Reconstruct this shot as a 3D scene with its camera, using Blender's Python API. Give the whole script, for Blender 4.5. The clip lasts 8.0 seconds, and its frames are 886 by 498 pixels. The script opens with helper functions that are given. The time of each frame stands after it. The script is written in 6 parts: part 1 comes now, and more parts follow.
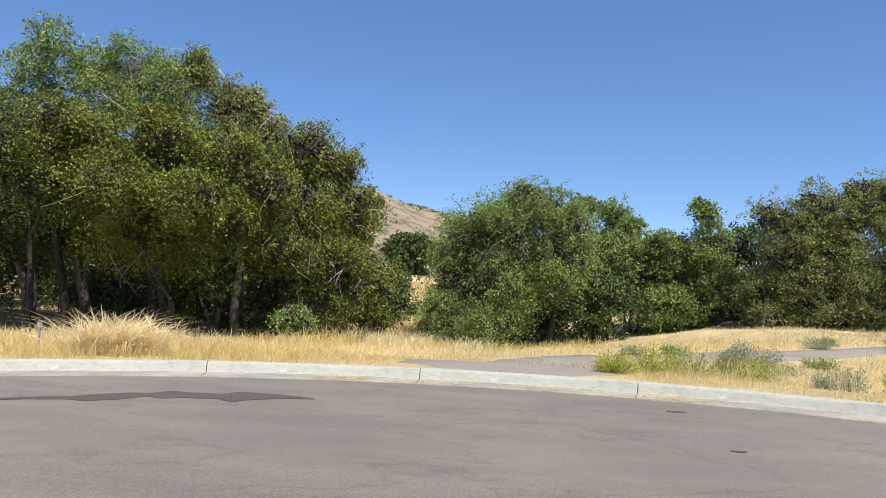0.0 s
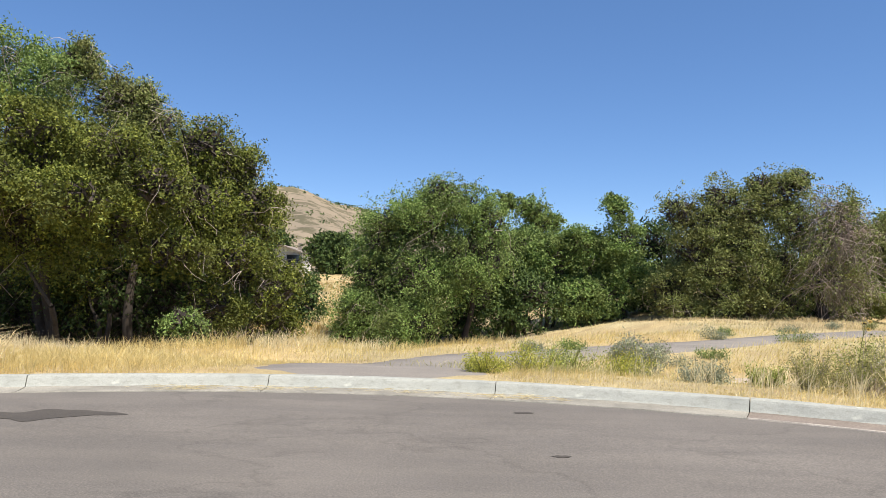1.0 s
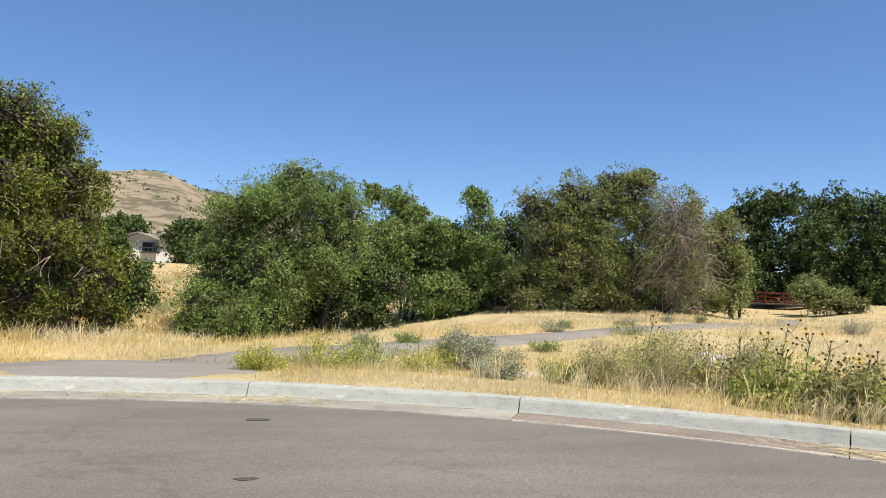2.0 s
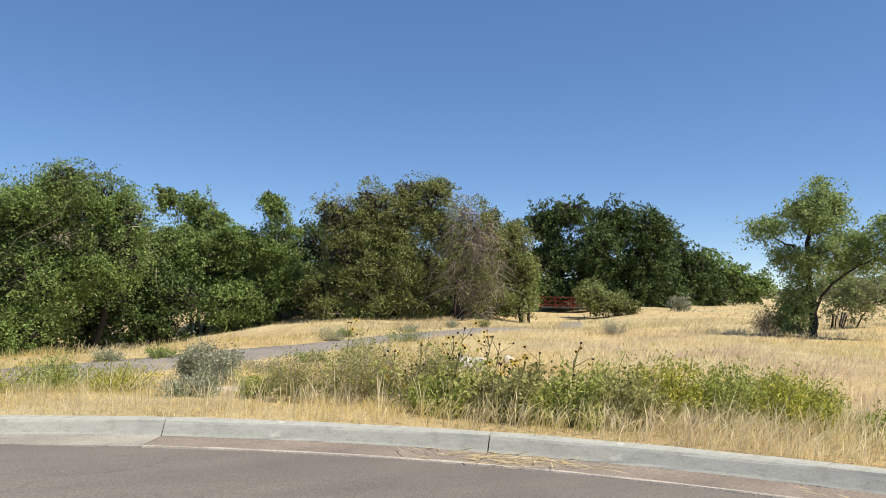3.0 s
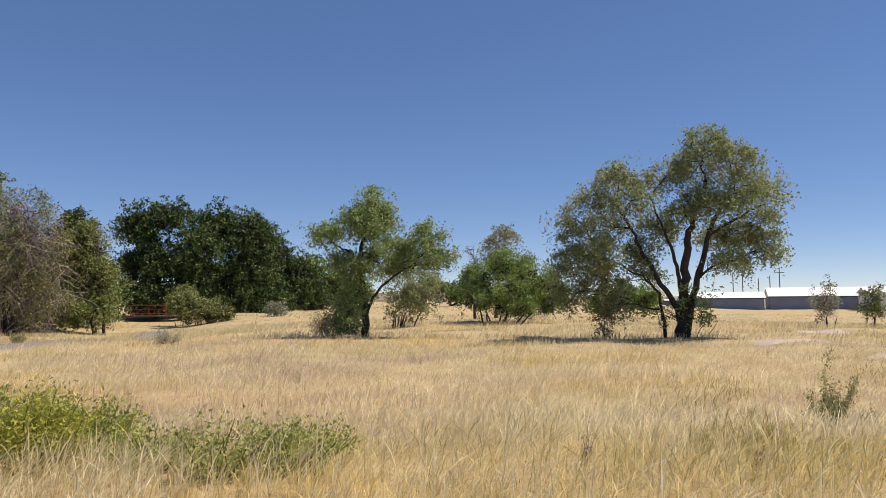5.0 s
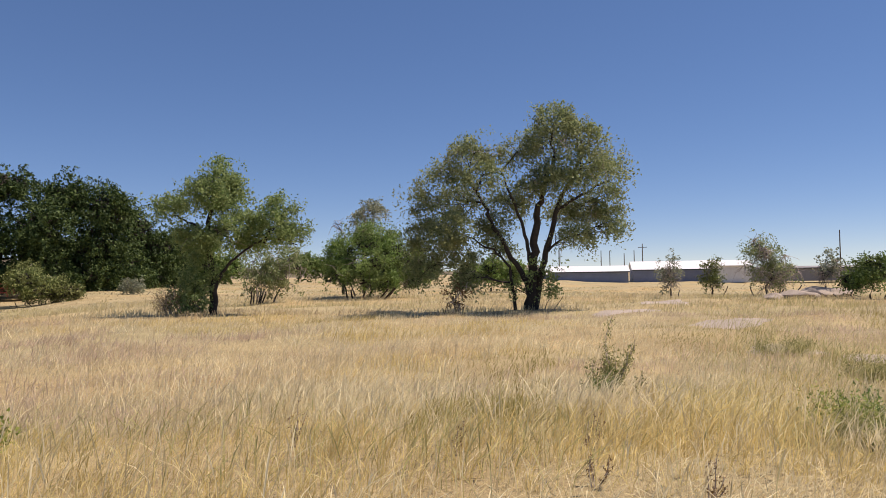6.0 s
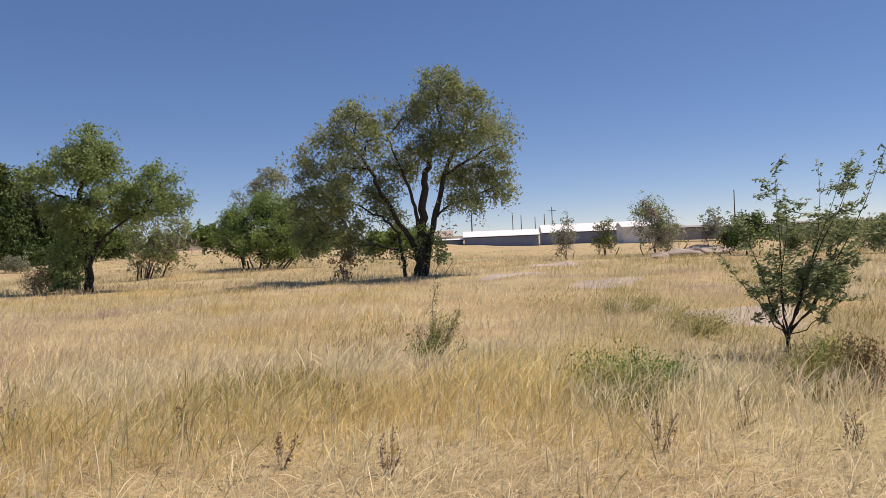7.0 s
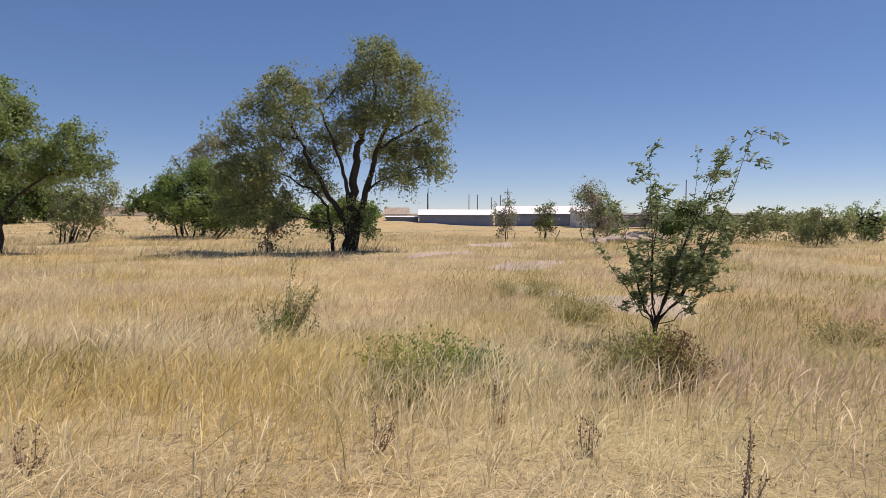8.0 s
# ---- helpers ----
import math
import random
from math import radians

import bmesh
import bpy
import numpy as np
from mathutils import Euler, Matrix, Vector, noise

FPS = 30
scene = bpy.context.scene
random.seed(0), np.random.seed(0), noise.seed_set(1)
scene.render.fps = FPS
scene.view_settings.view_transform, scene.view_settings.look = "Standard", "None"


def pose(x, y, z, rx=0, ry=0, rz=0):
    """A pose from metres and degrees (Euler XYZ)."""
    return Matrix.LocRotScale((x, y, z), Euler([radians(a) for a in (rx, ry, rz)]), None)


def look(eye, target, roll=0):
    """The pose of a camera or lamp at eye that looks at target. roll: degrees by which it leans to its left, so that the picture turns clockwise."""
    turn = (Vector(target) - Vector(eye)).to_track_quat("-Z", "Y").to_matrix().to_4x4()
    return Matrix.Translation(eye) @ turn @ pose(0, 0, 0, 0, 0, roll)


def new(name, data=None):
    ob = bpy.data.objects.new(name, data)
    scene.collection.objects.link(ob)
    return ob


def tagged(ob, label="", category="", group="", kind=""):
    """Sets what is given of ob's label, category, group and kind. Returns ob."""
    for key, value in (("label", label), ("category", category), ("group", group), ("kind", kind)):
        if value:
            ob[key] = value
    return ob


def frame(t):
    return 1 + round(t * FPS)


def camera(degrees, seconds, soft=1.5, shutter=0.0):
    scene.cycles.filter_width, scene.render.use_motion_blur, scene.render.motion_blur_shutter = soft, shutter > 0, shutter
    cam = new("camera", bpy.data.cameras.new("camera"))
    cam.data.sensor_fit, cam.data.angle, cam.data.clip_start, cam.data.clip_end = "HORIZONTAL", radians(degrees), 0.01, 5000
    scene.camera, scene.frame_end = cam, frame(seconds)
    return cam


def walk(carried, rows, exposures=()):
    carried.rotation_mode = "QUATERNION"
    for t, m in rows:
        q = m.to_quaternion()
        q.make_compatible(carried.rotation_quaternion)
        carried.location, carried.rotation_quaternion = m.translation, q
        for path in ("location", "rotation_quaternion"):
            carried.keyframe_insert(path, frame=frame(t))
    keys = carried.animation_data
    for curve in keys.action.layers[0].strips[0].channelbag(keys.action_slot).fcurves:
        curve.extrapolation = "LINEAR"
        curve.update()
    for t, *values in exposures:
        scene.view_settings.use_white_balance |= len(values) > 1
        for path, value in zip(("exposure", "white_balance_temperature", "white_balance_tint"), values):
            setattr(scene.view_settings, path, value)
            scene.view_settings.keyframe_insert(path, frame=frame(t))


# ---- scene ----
cam = camera(63.3, 8.0, 0.55)
PATH = [
    (0, (0.72, -1.131, 1.355), (0.443, 0.848, 1.453), 2.2),
    (0.5, (1.162, -0.776, 1.387), (0.995, 1.216, 1.459), 1.2),
    (1, (1.698, -0.469, 1.386), (1.616, 1.527, 1.484), 1.0),
    (1.2, (1.89, -0.272, 1.384), (1.857, 1.726, 1.474), 1.3),
    (2.5, (3.914, 0.813, 1.328), (4.412, 2.747, 1.423), 1.3),
    (3, (4.717, 0.752, 1.348), (5.461, 2.605, 1.468), 0.8),
    (3.5, (5.568, 0.601, 1.37), (6.531, 2.349, 1.503), 0.5),
    (4, (6.451, 0.515, 1.339), (7.632, 2.123, 1.483), -0.3),
    (4.5, (7.191, 0.335, 1.313), (8.573, 1.773, 1.456), -0.1),
    (5, (7.89, 0.033, 1.314), (9.437, 1.292, 1.455), -0.4),
    (5.2, (8.133, -0.093, 1.31), (9.724, 1.113, 1.429), -0.9),
    (6.3, (9.265, -1.058, 1.235), (11.028, -0.118, 1.296), -0.8),
    (6.5, (9.397, -1.24, 1.224), (11.177, -0.329, 1.273), -1.1),
    (7, (9.799, -1.804, 1.232), (11.633, -1.007, 1.203), -2.4),
    (7.5, (10.26, -2.288, 1.207), (12.115, -1.542, 1.16), -0.6),
    (8, (10.732, -2.763, 1.165), (12.606, -2.071, 1.072), 0.1),
]
EXPOSURES = [(0.0, 0.79, 7050, 11), (2.5, 0.69, 7250, 9), (4.5, 0.34, 7400, 16), (8.0, 0.08, 7400, 21)]
walk(cam, [(t, look(eye, target, roll)) for t, eye, target, roll in PATH], EXPOSURES)

# ---------------- world, sun, exposure ----------------
SUN_DIR = Vector((0.66, -0.75, 1.68)).normalized()
world = bpy.data.worlds.new("sky_world")
scene.world = world
world.use_nodes = True
wn = world.node_tree.nodes
wl = world.node_tree.links
sky = wn.new("ShaderNodeTexSky")
sky.sky_type = 'NISHITA'
sky.sun_disc = False
sky.sun_elevation = math.asin(SUN_DIR.z)
sky.sun_rotation = math.atan2(SUN_DIR.x, SUN_DIR.y)
sky.altitude = 3500.0
sky.air_density = 0.85
sky.dust_density = 0.0
sky.ozone_density = 5.4
wn["Background"].inputs["Strength"].default_value = 0.188
deep = wn.new("ShaderNodeHueSaturation")
deep.inputs["Saturation"].default_value = 1.34
deep.inputs["Hue"].default_value = 0.508
haze = wn.new("ShaderNodeGamma")
haze.inputs["Gamma"].default_value = 0.66
wl.new(sky.outputs["Color"], haze.inputs["Color"])
wl.new(haze.outputs["Color"], deep.inputs["Color"])
wl.new(deep.outputs["Color"], wn["Background"].inputs["Color"])

sun_data = bpy.data.lights.new("sun", 'SUN')
sun_data.energy = 5.0
sun_data.angle = radians(0.53)
sun_data.color = (1.0, 0.95, 0.87)
sun = new("sun", sun_data)
sun.matrix_world = look(SUN_DIR * 60, (0, 0, 0))

# ---------------- materials ----------------


def material(name):
    m = bpy.data.materials.new(name)
    m.use_nodes = True
    nt = m.node_tree
    return m, nt, nt.nodes["Principled BSDF"]


def node(nt, kind, **values):
    n = nt.nodes.new(kind)
    for k, v in values.items():
        n.inputs[k].default_value = v
    return n


def ramp(nt, source, stops):
    r = nt.nodes.new("ShaderNodeValToRGB")
    els = r.color_ramp.elements
    while len(els) > 1:
        els.remove(els[-1])
    els[0].position, els[0].color = stops[0][0], (*stops[0][1], 1)
    for p, c in stops[1:]:
        e = els.new(p)
        e.color = (*c, 1)
    nt.links.new(source, r.inputs["Fac"])
    return r.outputs["Color"]


def noise_of(nt, scale, detail=4.0, rough=0.6, coords=None, distort=0.0):
    n = node(nt, "ShaderNodeTexNoise", Scale=scale, Detail=detail, Roughness=rough, Distortion=distort)
    if coords is None:
        coords = nt.nodes.new("ShaderNodeTexCoord").outputs["Object"]
    nt.links.new(coords, n.inputs["Vector"])
    return n.outputs["Fac"]


def mix(nt, fac, a, b, blend='MIX'):
    n = nt.nodes.new("ShaderNodeMix")
    n.data_type = 'RGBA'
    n.blend_type = blend
    if isinstance(fac, (int, float)):
        n.inputs["Factor"].default_value = fac
    else:
        nt.links.new(fac, n.inputs["Factor"])
    for sock, v in ((n.inputs["A"], a), (n.inputs["B"], b)):
        if isinstance(v, tuple):
            sock.default_value = (*v, 1)
        else:
            nt.links.new(v, sock)
    return n.outputs["Result"]


def bump(nt, bsdf, height, strength, distance):
    b = node(nt, "ShaderNodeBump", Strength=strength, Distance=distance)
    nt.links.new(height, b.inputs["Height"])
    nt.links.new(b.outputs["Normal"], bsdf.inputs["Normal"])


def scaled(nt, vec):
    """Object coordinates stretched by vec."""
    tc = nt.nodes.new("ShaderNodeTexCoord")
    mp = nt.nodes.new("ShaderNodeMapping")
    mp.inputs["Scale"].default_value = vec
    nt.links.new(tc.outputs["Object"], mp.inputs["Vector"])
    return mp.outputs["Vector"]


def plain_material(name, color, rough=0.7, vary=0.25, scale=6.0, metal=0.0, relief=0.3, fine=60.0):
    """Paint, bark, stone and the like: two scales of variation and a fine relief."""
    m, nt, b = material(name)
    dark = tuple(c * (1 - vary) for c in color)
    light = tuple(min(1, c * (1 + vary)) for c in color)
    big = ramp(nt, noise_of(nt, scale), [(0.3, dark), (0.7, light)])
    small = ramp(nt, noise_of(nt, fine, 3), [(0.3, (0.75, 0.75, 0.75)), (0.7, (1.15, 1.15, 1.15))])
    nt.links.new(mix(nt, 1.0, big, small, 'MULTIPLY'), b.inputs["Base Color"])
    b.inputs["Roughness"].default_value = rough
    b.inputs["Metallic"].default_value = metal
    bump(nt, b, noise_of(nt, fine, 4), relief, 0.02)
    return m


def plant_material(name, dark, mid, light, passing=0.35, patch=None, patch_scale=0.35, rough=0.65, patch2=None, mottle=0.0):
    """Leaves and blades: a colour of its own for each, light that passes through, and larger patches."""
    m, nt, b = material(name)
    geo = nt.nodes.new("ShaderNodeNewGeometry")
    col = ramp(nt, geo.outputs["Random Per Island"], [(0.0, dark), (0.5, mid), (1.0, light)])
    if patch is not None:
        fac = ramp(nt, noise_of(nt, patch_scale, 3, 0.6), [(0.42, (0, 0, 0)), (0.62, (1, 1, 1))])
        col = mix(nt, fac, col, mix(nt, 0.75, col, patch))
    if patch2 is not None:
        fac = ramp(nt, noise_of(nt, patch_scale * 1.7, 4, 0.65, scaled(nt, (1, 1, 1)), 0.8), [(0.49, (0, 0, 0)), (0.63, (1, 1, 1))])
        col = mix(nt, fac, col, mix(nt, 0.7, col, patch2))
    if mottle:
        spots = ramp(nt, noise_of(nt, mottle, 4, 0.7), [(0.36, (0.8, 0.77, 0.75)), (0.5, (1, 1, 1)), (0.66, (1.14, 1.14, 1.16))])
        col = mix(nt, 1.0, col, spots, 'MULTIPLY')
    nt.links.new(col, b.inputs["Base Color"])
    b.inputs["Roughness"].default_value = rough
    b.inputs["Specular IOR Level"].default_value = 0.25
    tr = nt.nodes.new("ShaderNodeBsdfTranslucent")
    nt.links.new(col, tr.inputs["Color"])
    ms = nt.nodes.new("ShaderNodeMixShader")
    ms.inputs["Fac"].default_value = passing
    nt.links.new(b.outputs["BSDF"], ms.inputs[1])
    nt.links.new(tr.outputs["BSDF"], ms.inputs[2])
    nt.links.new(ms.outputs["Shader"], nt.nodes["Material Output"].inputs["Surface"])
    return m


def asphalt_material(name, color, speck, crack=0.5):
    m, nt, b = material(name)
    broad = ramp(nt, noise_of(nt, 0.35, 5, 0.65), [(0.3, tuple(c * 0.85 for c in color)), (0.7, tuple(c * 1.12 for c in color))])
    streak = ramp(nt, noise_of(nt, 1.0, 4, 0.6, scaled(nt, (0.5, 2.2, 1))), [(0.35, (0.9, 0.9, 0.9)), (0.65, (1.06, 1.05, 1.03))])
    grain = ramp(nt, noise_of(nt, 62, 4, 0.8), [(0.34, (0.72, 0.72, 0.72)), (0.5, (1, 1, 1)), (0.66, speck)])
    stone = nt.nodes.new("ShaderNodeTexVoronoi")
    stone.inputs["Scale"].default_value = 22
    nt.links.new(nt.nodes.new("ShaderNodeTexCoord").outputs["Object"], stone.inputs["Vector"])
    pale = ramp(nt, stone.outputs["Distance"], [(0.05, (1.7, 1.65, 1.6)), (0.13, (1, 1, 1))])
    keep = ramp(nt, noise_of(nt, 5.0, 2), [(0.5, (0, 0, 0)), (0.62, (1, 1, 1))])
    c = mix(nt, 1.0, broad, streak, 'MULTIPLY')
    c = mix(nt, 1.0, c, grain, 'MULTIPLY')
    c = mix(nt, keep, c, mix(nt, 1.0, c, pale, 'MULTIPLY'))
    if crack:
        fine = nt.nodes.new("ShaderNodeTexNoise")
        fine.inputs["Scale"].default_value = 0.22
        fine.inputs["Detail"].default_value = 7
        nt.links.new(scaled(nt, (1, 1.6, 1)), fine.inputs["Vector"])
        line = ramp(nt, fine.outputs["Fac"], [(0.494, (1, 1, 1)), (0.5, (1 - crack,) * 3), (0.506, (1, 1, 1))])
        c = mix(nt, 1.0, c, line, 'MULTIPLY')
    nt.links.new(c, b.inputs["Base Color"])
    b.inputs["Roughness"].default_value = 0.9
    b.inputs["Specular IOR Level"].default_value = 0.3
    bump(nt, b, noise_of(nt, 80, 3, 0.7), 0.5, 0.01)
    return m


def concrete_material():
    m, nt, b = material("concrete")
    base = ramp(nt, noise_of(nt, 1.3, 5, 0.65), [(0.25, (0.27, 0.285, 0.265)), (0.75, (0.355, 0.365, 0.335))])
    stain = ramp(nt, noise_of(nt, 9, 5, 0.7, scaled(nt, (1, 1, 3))), [(0.30, (0.78, 0.77, 0.74)), (0.5, (1, 1, 1)), (0.75, (1.06, 1.06, 1.05))])
    grit = ramp(nt, noise_of(nt, 70, 3), [(0.3, (0.85, 0.85, 0.85)), (0.7, (1.08, 1.08, 1.08))])
    chip = ramp(nt, noise_of(nt, 3.1, 2, 0.8), [(0.66, (1, 1, 1)), (0.70, (1.4, 1.38, 1.35))])
    c = mix(nt, 1.0, base, stain, 'MULTIPLY')
    c = mix(nt, 1.0, c, grit, 'MULTIPLY')
    c = mix(nt, 1.0, c, chip, 'MULTIPLY')
    nt.links.new(c, b.inputs["Base Color"])
    b.inputs["Roughness"].default_value = 0.85
    bump(nt, b, noise_of(nt, 60, 4), 0.15, 0.01)
    return m


def ground_material():
    m, nt, b = material("dry_ground")
    earth = ramp(nt, noise_of(nt, 0.6, 6, 0.65), [(0.3, (0.325, 0.265, 0.158)), (0.5, (0.415, 0.345, 0.205)), (0.7, (0.505, 0.428, 0.255))])
    straw = ramp(nt, noise_of(nt, 26, 5, 0.75, scaled(nt, (1, 1, 1)), 1.5), [(0.3, (0.55, 0.53, 0.5)), (0.55, (1, 1, 1)), (0.75, (1.35, 1.3, 1.15))])
    tint = ramp(nt, noise_of(nt, 0.09, 4, 0.6), [(0.35, (1.12, 1.0, 0.86)), (0.55, (1, 1, 1)), (0.72, (0.93, 0.96, 0.86))])
    c = mix(nt, 1.0, earth, straw, 'MULTIPLY')
    c = mix(nt, 1.0, c, tint, 'MULTIPLY')
    nt.links.new(c, b.inputs["Base Color"])
    b.inputs["Roughness"].default_value = 0.95
    b.inputs["Specular IOR Level"].default_value = 0.15
    bump(nt, b, noise_of(nt, 18, 5, 0.7), 0.8, 0.06)
    return m


def hill_material():
    m, nt, b = material("dry_hillside")
    base = ramp(nt, noise_of(nt, 0.006, 5, 0.6), [(0.3, (0.185, 0.158, 0.125)), (0.6, (0.26, 0.215, 0.16)), (0.75, (0.215, 0.19, 0.148))])
    scrub = ramp(nt, noise_of(nt, 0.035, 6, 0.75, scaled(nt, (0.6, 1.0, 2.6))), [(0.48, (1, 1, 1)), (0.56, (0.5, 0.55, 0.5))])
    c = mix(nt, 1.0, base, scrub, 'MULTIPLY')
    nt.links.new(c, b.inputs["Base Color"])
    b.inputs["Roughness"].default_value = 1.0
    b.inputs["Specular IOR Level"].default_value = 0.0
    return m


M_ROAD = asphalt_material("worn_asphalt", (0.136, 0.126, 0.117), (1.4, 1.38, 1.35), 0.16)
M_TRAIL = asphalt_material("trail_asphalt", (0.20, 0.186, 0.172), (1.4, 1.38, 1.34), 0.0)
M_STAIN = asphalt_material("damp_asphalt", (0.066, 0.060, 0.055), (1.3, 1.28, 1.25), 0.0)
M_CONCRETE = concrete_material()
M_DIRT = plain_material("dirty_gutter", (0.19, 0.16, 0.137), 0.95, 0.25, 1.4, relief=0.6, fine=40)
M_GUTTER = plain_material("gutter_concrete", (0.245, 0.235, 0.205), 0.9, 0.3, 1.6, relief=0.4)
M_LIP = plain_material("gutter_edge", (0.33, 0.30, 0.265), 0.9, 0.25, 2.0, relief=0.4)
M_GROUND = ground_material()
M_HILL = hill_material()
M_BARE = plain_material("bare_earth", (0.40, 0.335, 0.28), 0.95, 0.2, 0.8, relief=0.8, fine=22)
M_GRASS = plant_material("cream_grass", (0.71, 0.62, 0.39), (0.845, 0.76, 0.495), (0.94, 0.875, 0.62), 0.52, (0.76, 0.64, 0.42), 0.5, mottle=2.6)
M_GRASS_TAN = plant_material("tan_grass", (0.60, 0.47, 0.325), (0.715, 0.585, 0.42), (0.84, 0.735, 0.56), 0.52, (0.65, 0.495, 0.385), 0.5, mottle=2.6)
M_GRASS_GOLD = plant_material("golden_grass", (0.62, 0.49, 0.20), (0.80, 0.67, 0.31), (0.93, 0.83, 0.50), 0.54, (0.66, 0.52, 0.22), 0.4, mottle=2.2)
M_GRASS_OLIVE = plant_material("brown_grass", (0.33, 0.27, 0.105), (0.47, 0.395, 0.165), (0.64, 0.55, 0.29), 0.5, (0.36, 0.32, 0.11), 0.7, mottle=2.2)
M_GRASS_HOLLOW = plant_material("hollow_grass", (0.34, 0.24, 0.085), (0.50, 0.36, 0.14), (0.64, 0.50, 0.23), 0.45, (0.30, 0.27, 0.09), 0.12, mottle=0.5)
M_GREENGRASS = plant_material("green_grass", (0.36, 0.34, 0.14), (0.50, 0.46, 0.21), (0.66, 0.59, 0.33), 0.48)
M_GRASS_FAR = plant_material("dry_grass_far", (0.66, 0.58, 0.325), (0.81, 0.72, 0.43), (0.92, 0.845, 0.57), 0.55, (0.60, 0.47, 0.31), 0.07, patch2=(0.48, 0.43, 0.19), mottle=0.8)
M_STRAW = plant_material("straw", (0.58, 0.48, 0.27), (0.77, 0.66, 0.41), (0.93, 0.84, 0.58), 0.4)
M_OLIVE = plant_material("olive_leaves", (0.085, 0.120, 0.032), (0.180, 0.226, 0.068), (0.345, 0.380, 0.150), 0.2, (0.13, 0.13, 0.045), 0.5)
M_ELM = plant_material("fresh_elm_leaves", (0.125, 0.196, 0.065), (0.232, 0.328, 0.115), (0.415, 0.490, 0.220), 0.44, (0.19, 0.245, 0.095), 0.6)
M_GROVE = plant_material("dark_olive_leaves", (0.046, 0.066, 0.010), (0.112, 0.142, 0.022), (0.240, 0.262, 0.052), 0.14, (0.07, 0.08, 0.018), 0.55)
M_SAPLING = plant_material("sapling_leaves", (0.10, 0.145, 0.06), (0.195, 0.255, 0.115), (0.40, 0.45, 0.26), 0.48)
M_PALE = plant_material("pale_olive_leaves", (0.140, 0.190, 0.085), (0.240, 0.300, 0.140), (0.420, 0.455, 0.240), 0.5, (0.24, 0.25, 0.11), 0.5)
M_LEAF = plant_material("green_leaves", (0.070, 0.130, 0.034), (0.150, 0.246, 0.062), (0.300, 0.398, 0.130), 0.2, (0.115, 0.145, 0.045), 0.45)
# dark green trees and scrub, lowered further to carry the grove's shade in colour
M_DARKLEAF = plant_material("dark_and_shade_leaves", (0.024, 0.047, 0.014), (0.053, 0.094, 0.026), (0.120, 0.170, 0.050), 0.12)
M_BRIGHT = plant_material("bright_leaves", (0.110, 0.195, 0.046), (0.200, 0.320, 0.078), (0.350, 0.455, 0.150), 0.3, (0.17, 0.22, 0.08), 0.7)
M_GREY = plant_material("grey_green_leaves", (0.179, 0.207, 0.138), (0.275, 0.303, 0.207), (0.413, 0.427, 0.303), 0.3)
M_YELLOW = plant_material("yellow_green_leaves", (0.24, 0.27, 0.05), (0.40, 0.42, 0.08), (0.60, 0.54, 0.12), 0.45)
M_HERB = plant_material("weed_leaves", (0.19, 0.235, 0.055), (0.32, 0.365, 0.09), (0.50, 0.52, 0.18), 0.42)
M_DUSTY = plant_material("dusty_leaves", (0.20, 0.205, 0.075), (0.32, 0.315, 0.12), (0.48, 0.45, 0.20), 0.42)
M_RUST = plant_material("brown_leaves", (0.14, 0.085, 0.04), (0.22, 0.14, 0.07), (0.30, 0.20, 0.10), 0.3)
M_PETAL = plant_material("yellow_petals", (0.65, 0.40, 0.02), (0.78, 0.50, 0.03), (0.85, 0.60, 0.06), 0.4)
M_HEAD = plain_material("dark_seed_heads", (0.035, 0.022, 0.014), 0.9, 0.3, 40)
# bark of trunks, near-black also for the slivers that act as crown shade
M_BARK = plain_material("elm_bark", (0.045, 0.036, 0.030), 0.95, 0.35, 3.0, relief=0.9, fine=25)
M_DEADWOOD = plant_material("dead_branches", (0.18, 0.142, 0.125), (0.29, 0.235, 0.208), (0.44, 0.37, 0.335), 0.0)
M_TWIG = plant_material("dead_twigs", (0.22, 0.18, 0.16), (0.36, 0.30, 0.265), (0.54, 0.47, 0.42), 0.0)
M_STEM = plant_material("green_stems", (0.13, 0.15, 0.05), (0.2, 0.2, 0.08), (0.3, 0.26, 0.12), 0.2)
M_RUBBLE = plain_material("pale_rubble", (0.42, 0.40, 0.37), 0.9, 0.15, 3.0, relief=0.6, fine=30)
M_STEEL = plain_material("rust_red_steel", (0.27, 0.06, 0.042), 0.75, 0.3, 4.0)
M_WALL_BLUE = plain_material("slate_blue_metal_wall", (0.20, 0.235, 0.33), 0.6, 0.12, 0.4)
M_WALL_DULL = plain_material("dull_grey_metal_wall", (0.26, 0.25, 0.25), 0.7, 0.15, 0.4)
M_ROOF_WHITE = plain_material("white_metal_roof", (0.86, 0.86, 0.85), 0.4, 0.05, 0.3, relief=0.05)
M_WALL_WHITE = plain_material("white_wall", (0.72, 0.72, 0.70), 0.7, 0.08, 0.6, relief=0.05)
M_TRIM = plain_material("dark_trim", (0.05, 0.05, 0.055), 0.6, 0.2, 2.0)
M_SIDING = plain_material("grey_siding", (0.62, 0.62, 0.61), 0.7, 0.1, 1.0)
M_SHINGLE = plain_material("brown_shingles", (0.22, 0.19, 0.17), 0.9, 0.2, 2.0)
M_POLE = plain_material("weathered_pole", (0.11, 0.085, 0.065), 0.9, 0.25, 2.0)
M_SIGN = plain_material("weathered_plate", (0.25, 0.25, 0.235), 0.6, 0.2, 8.0)


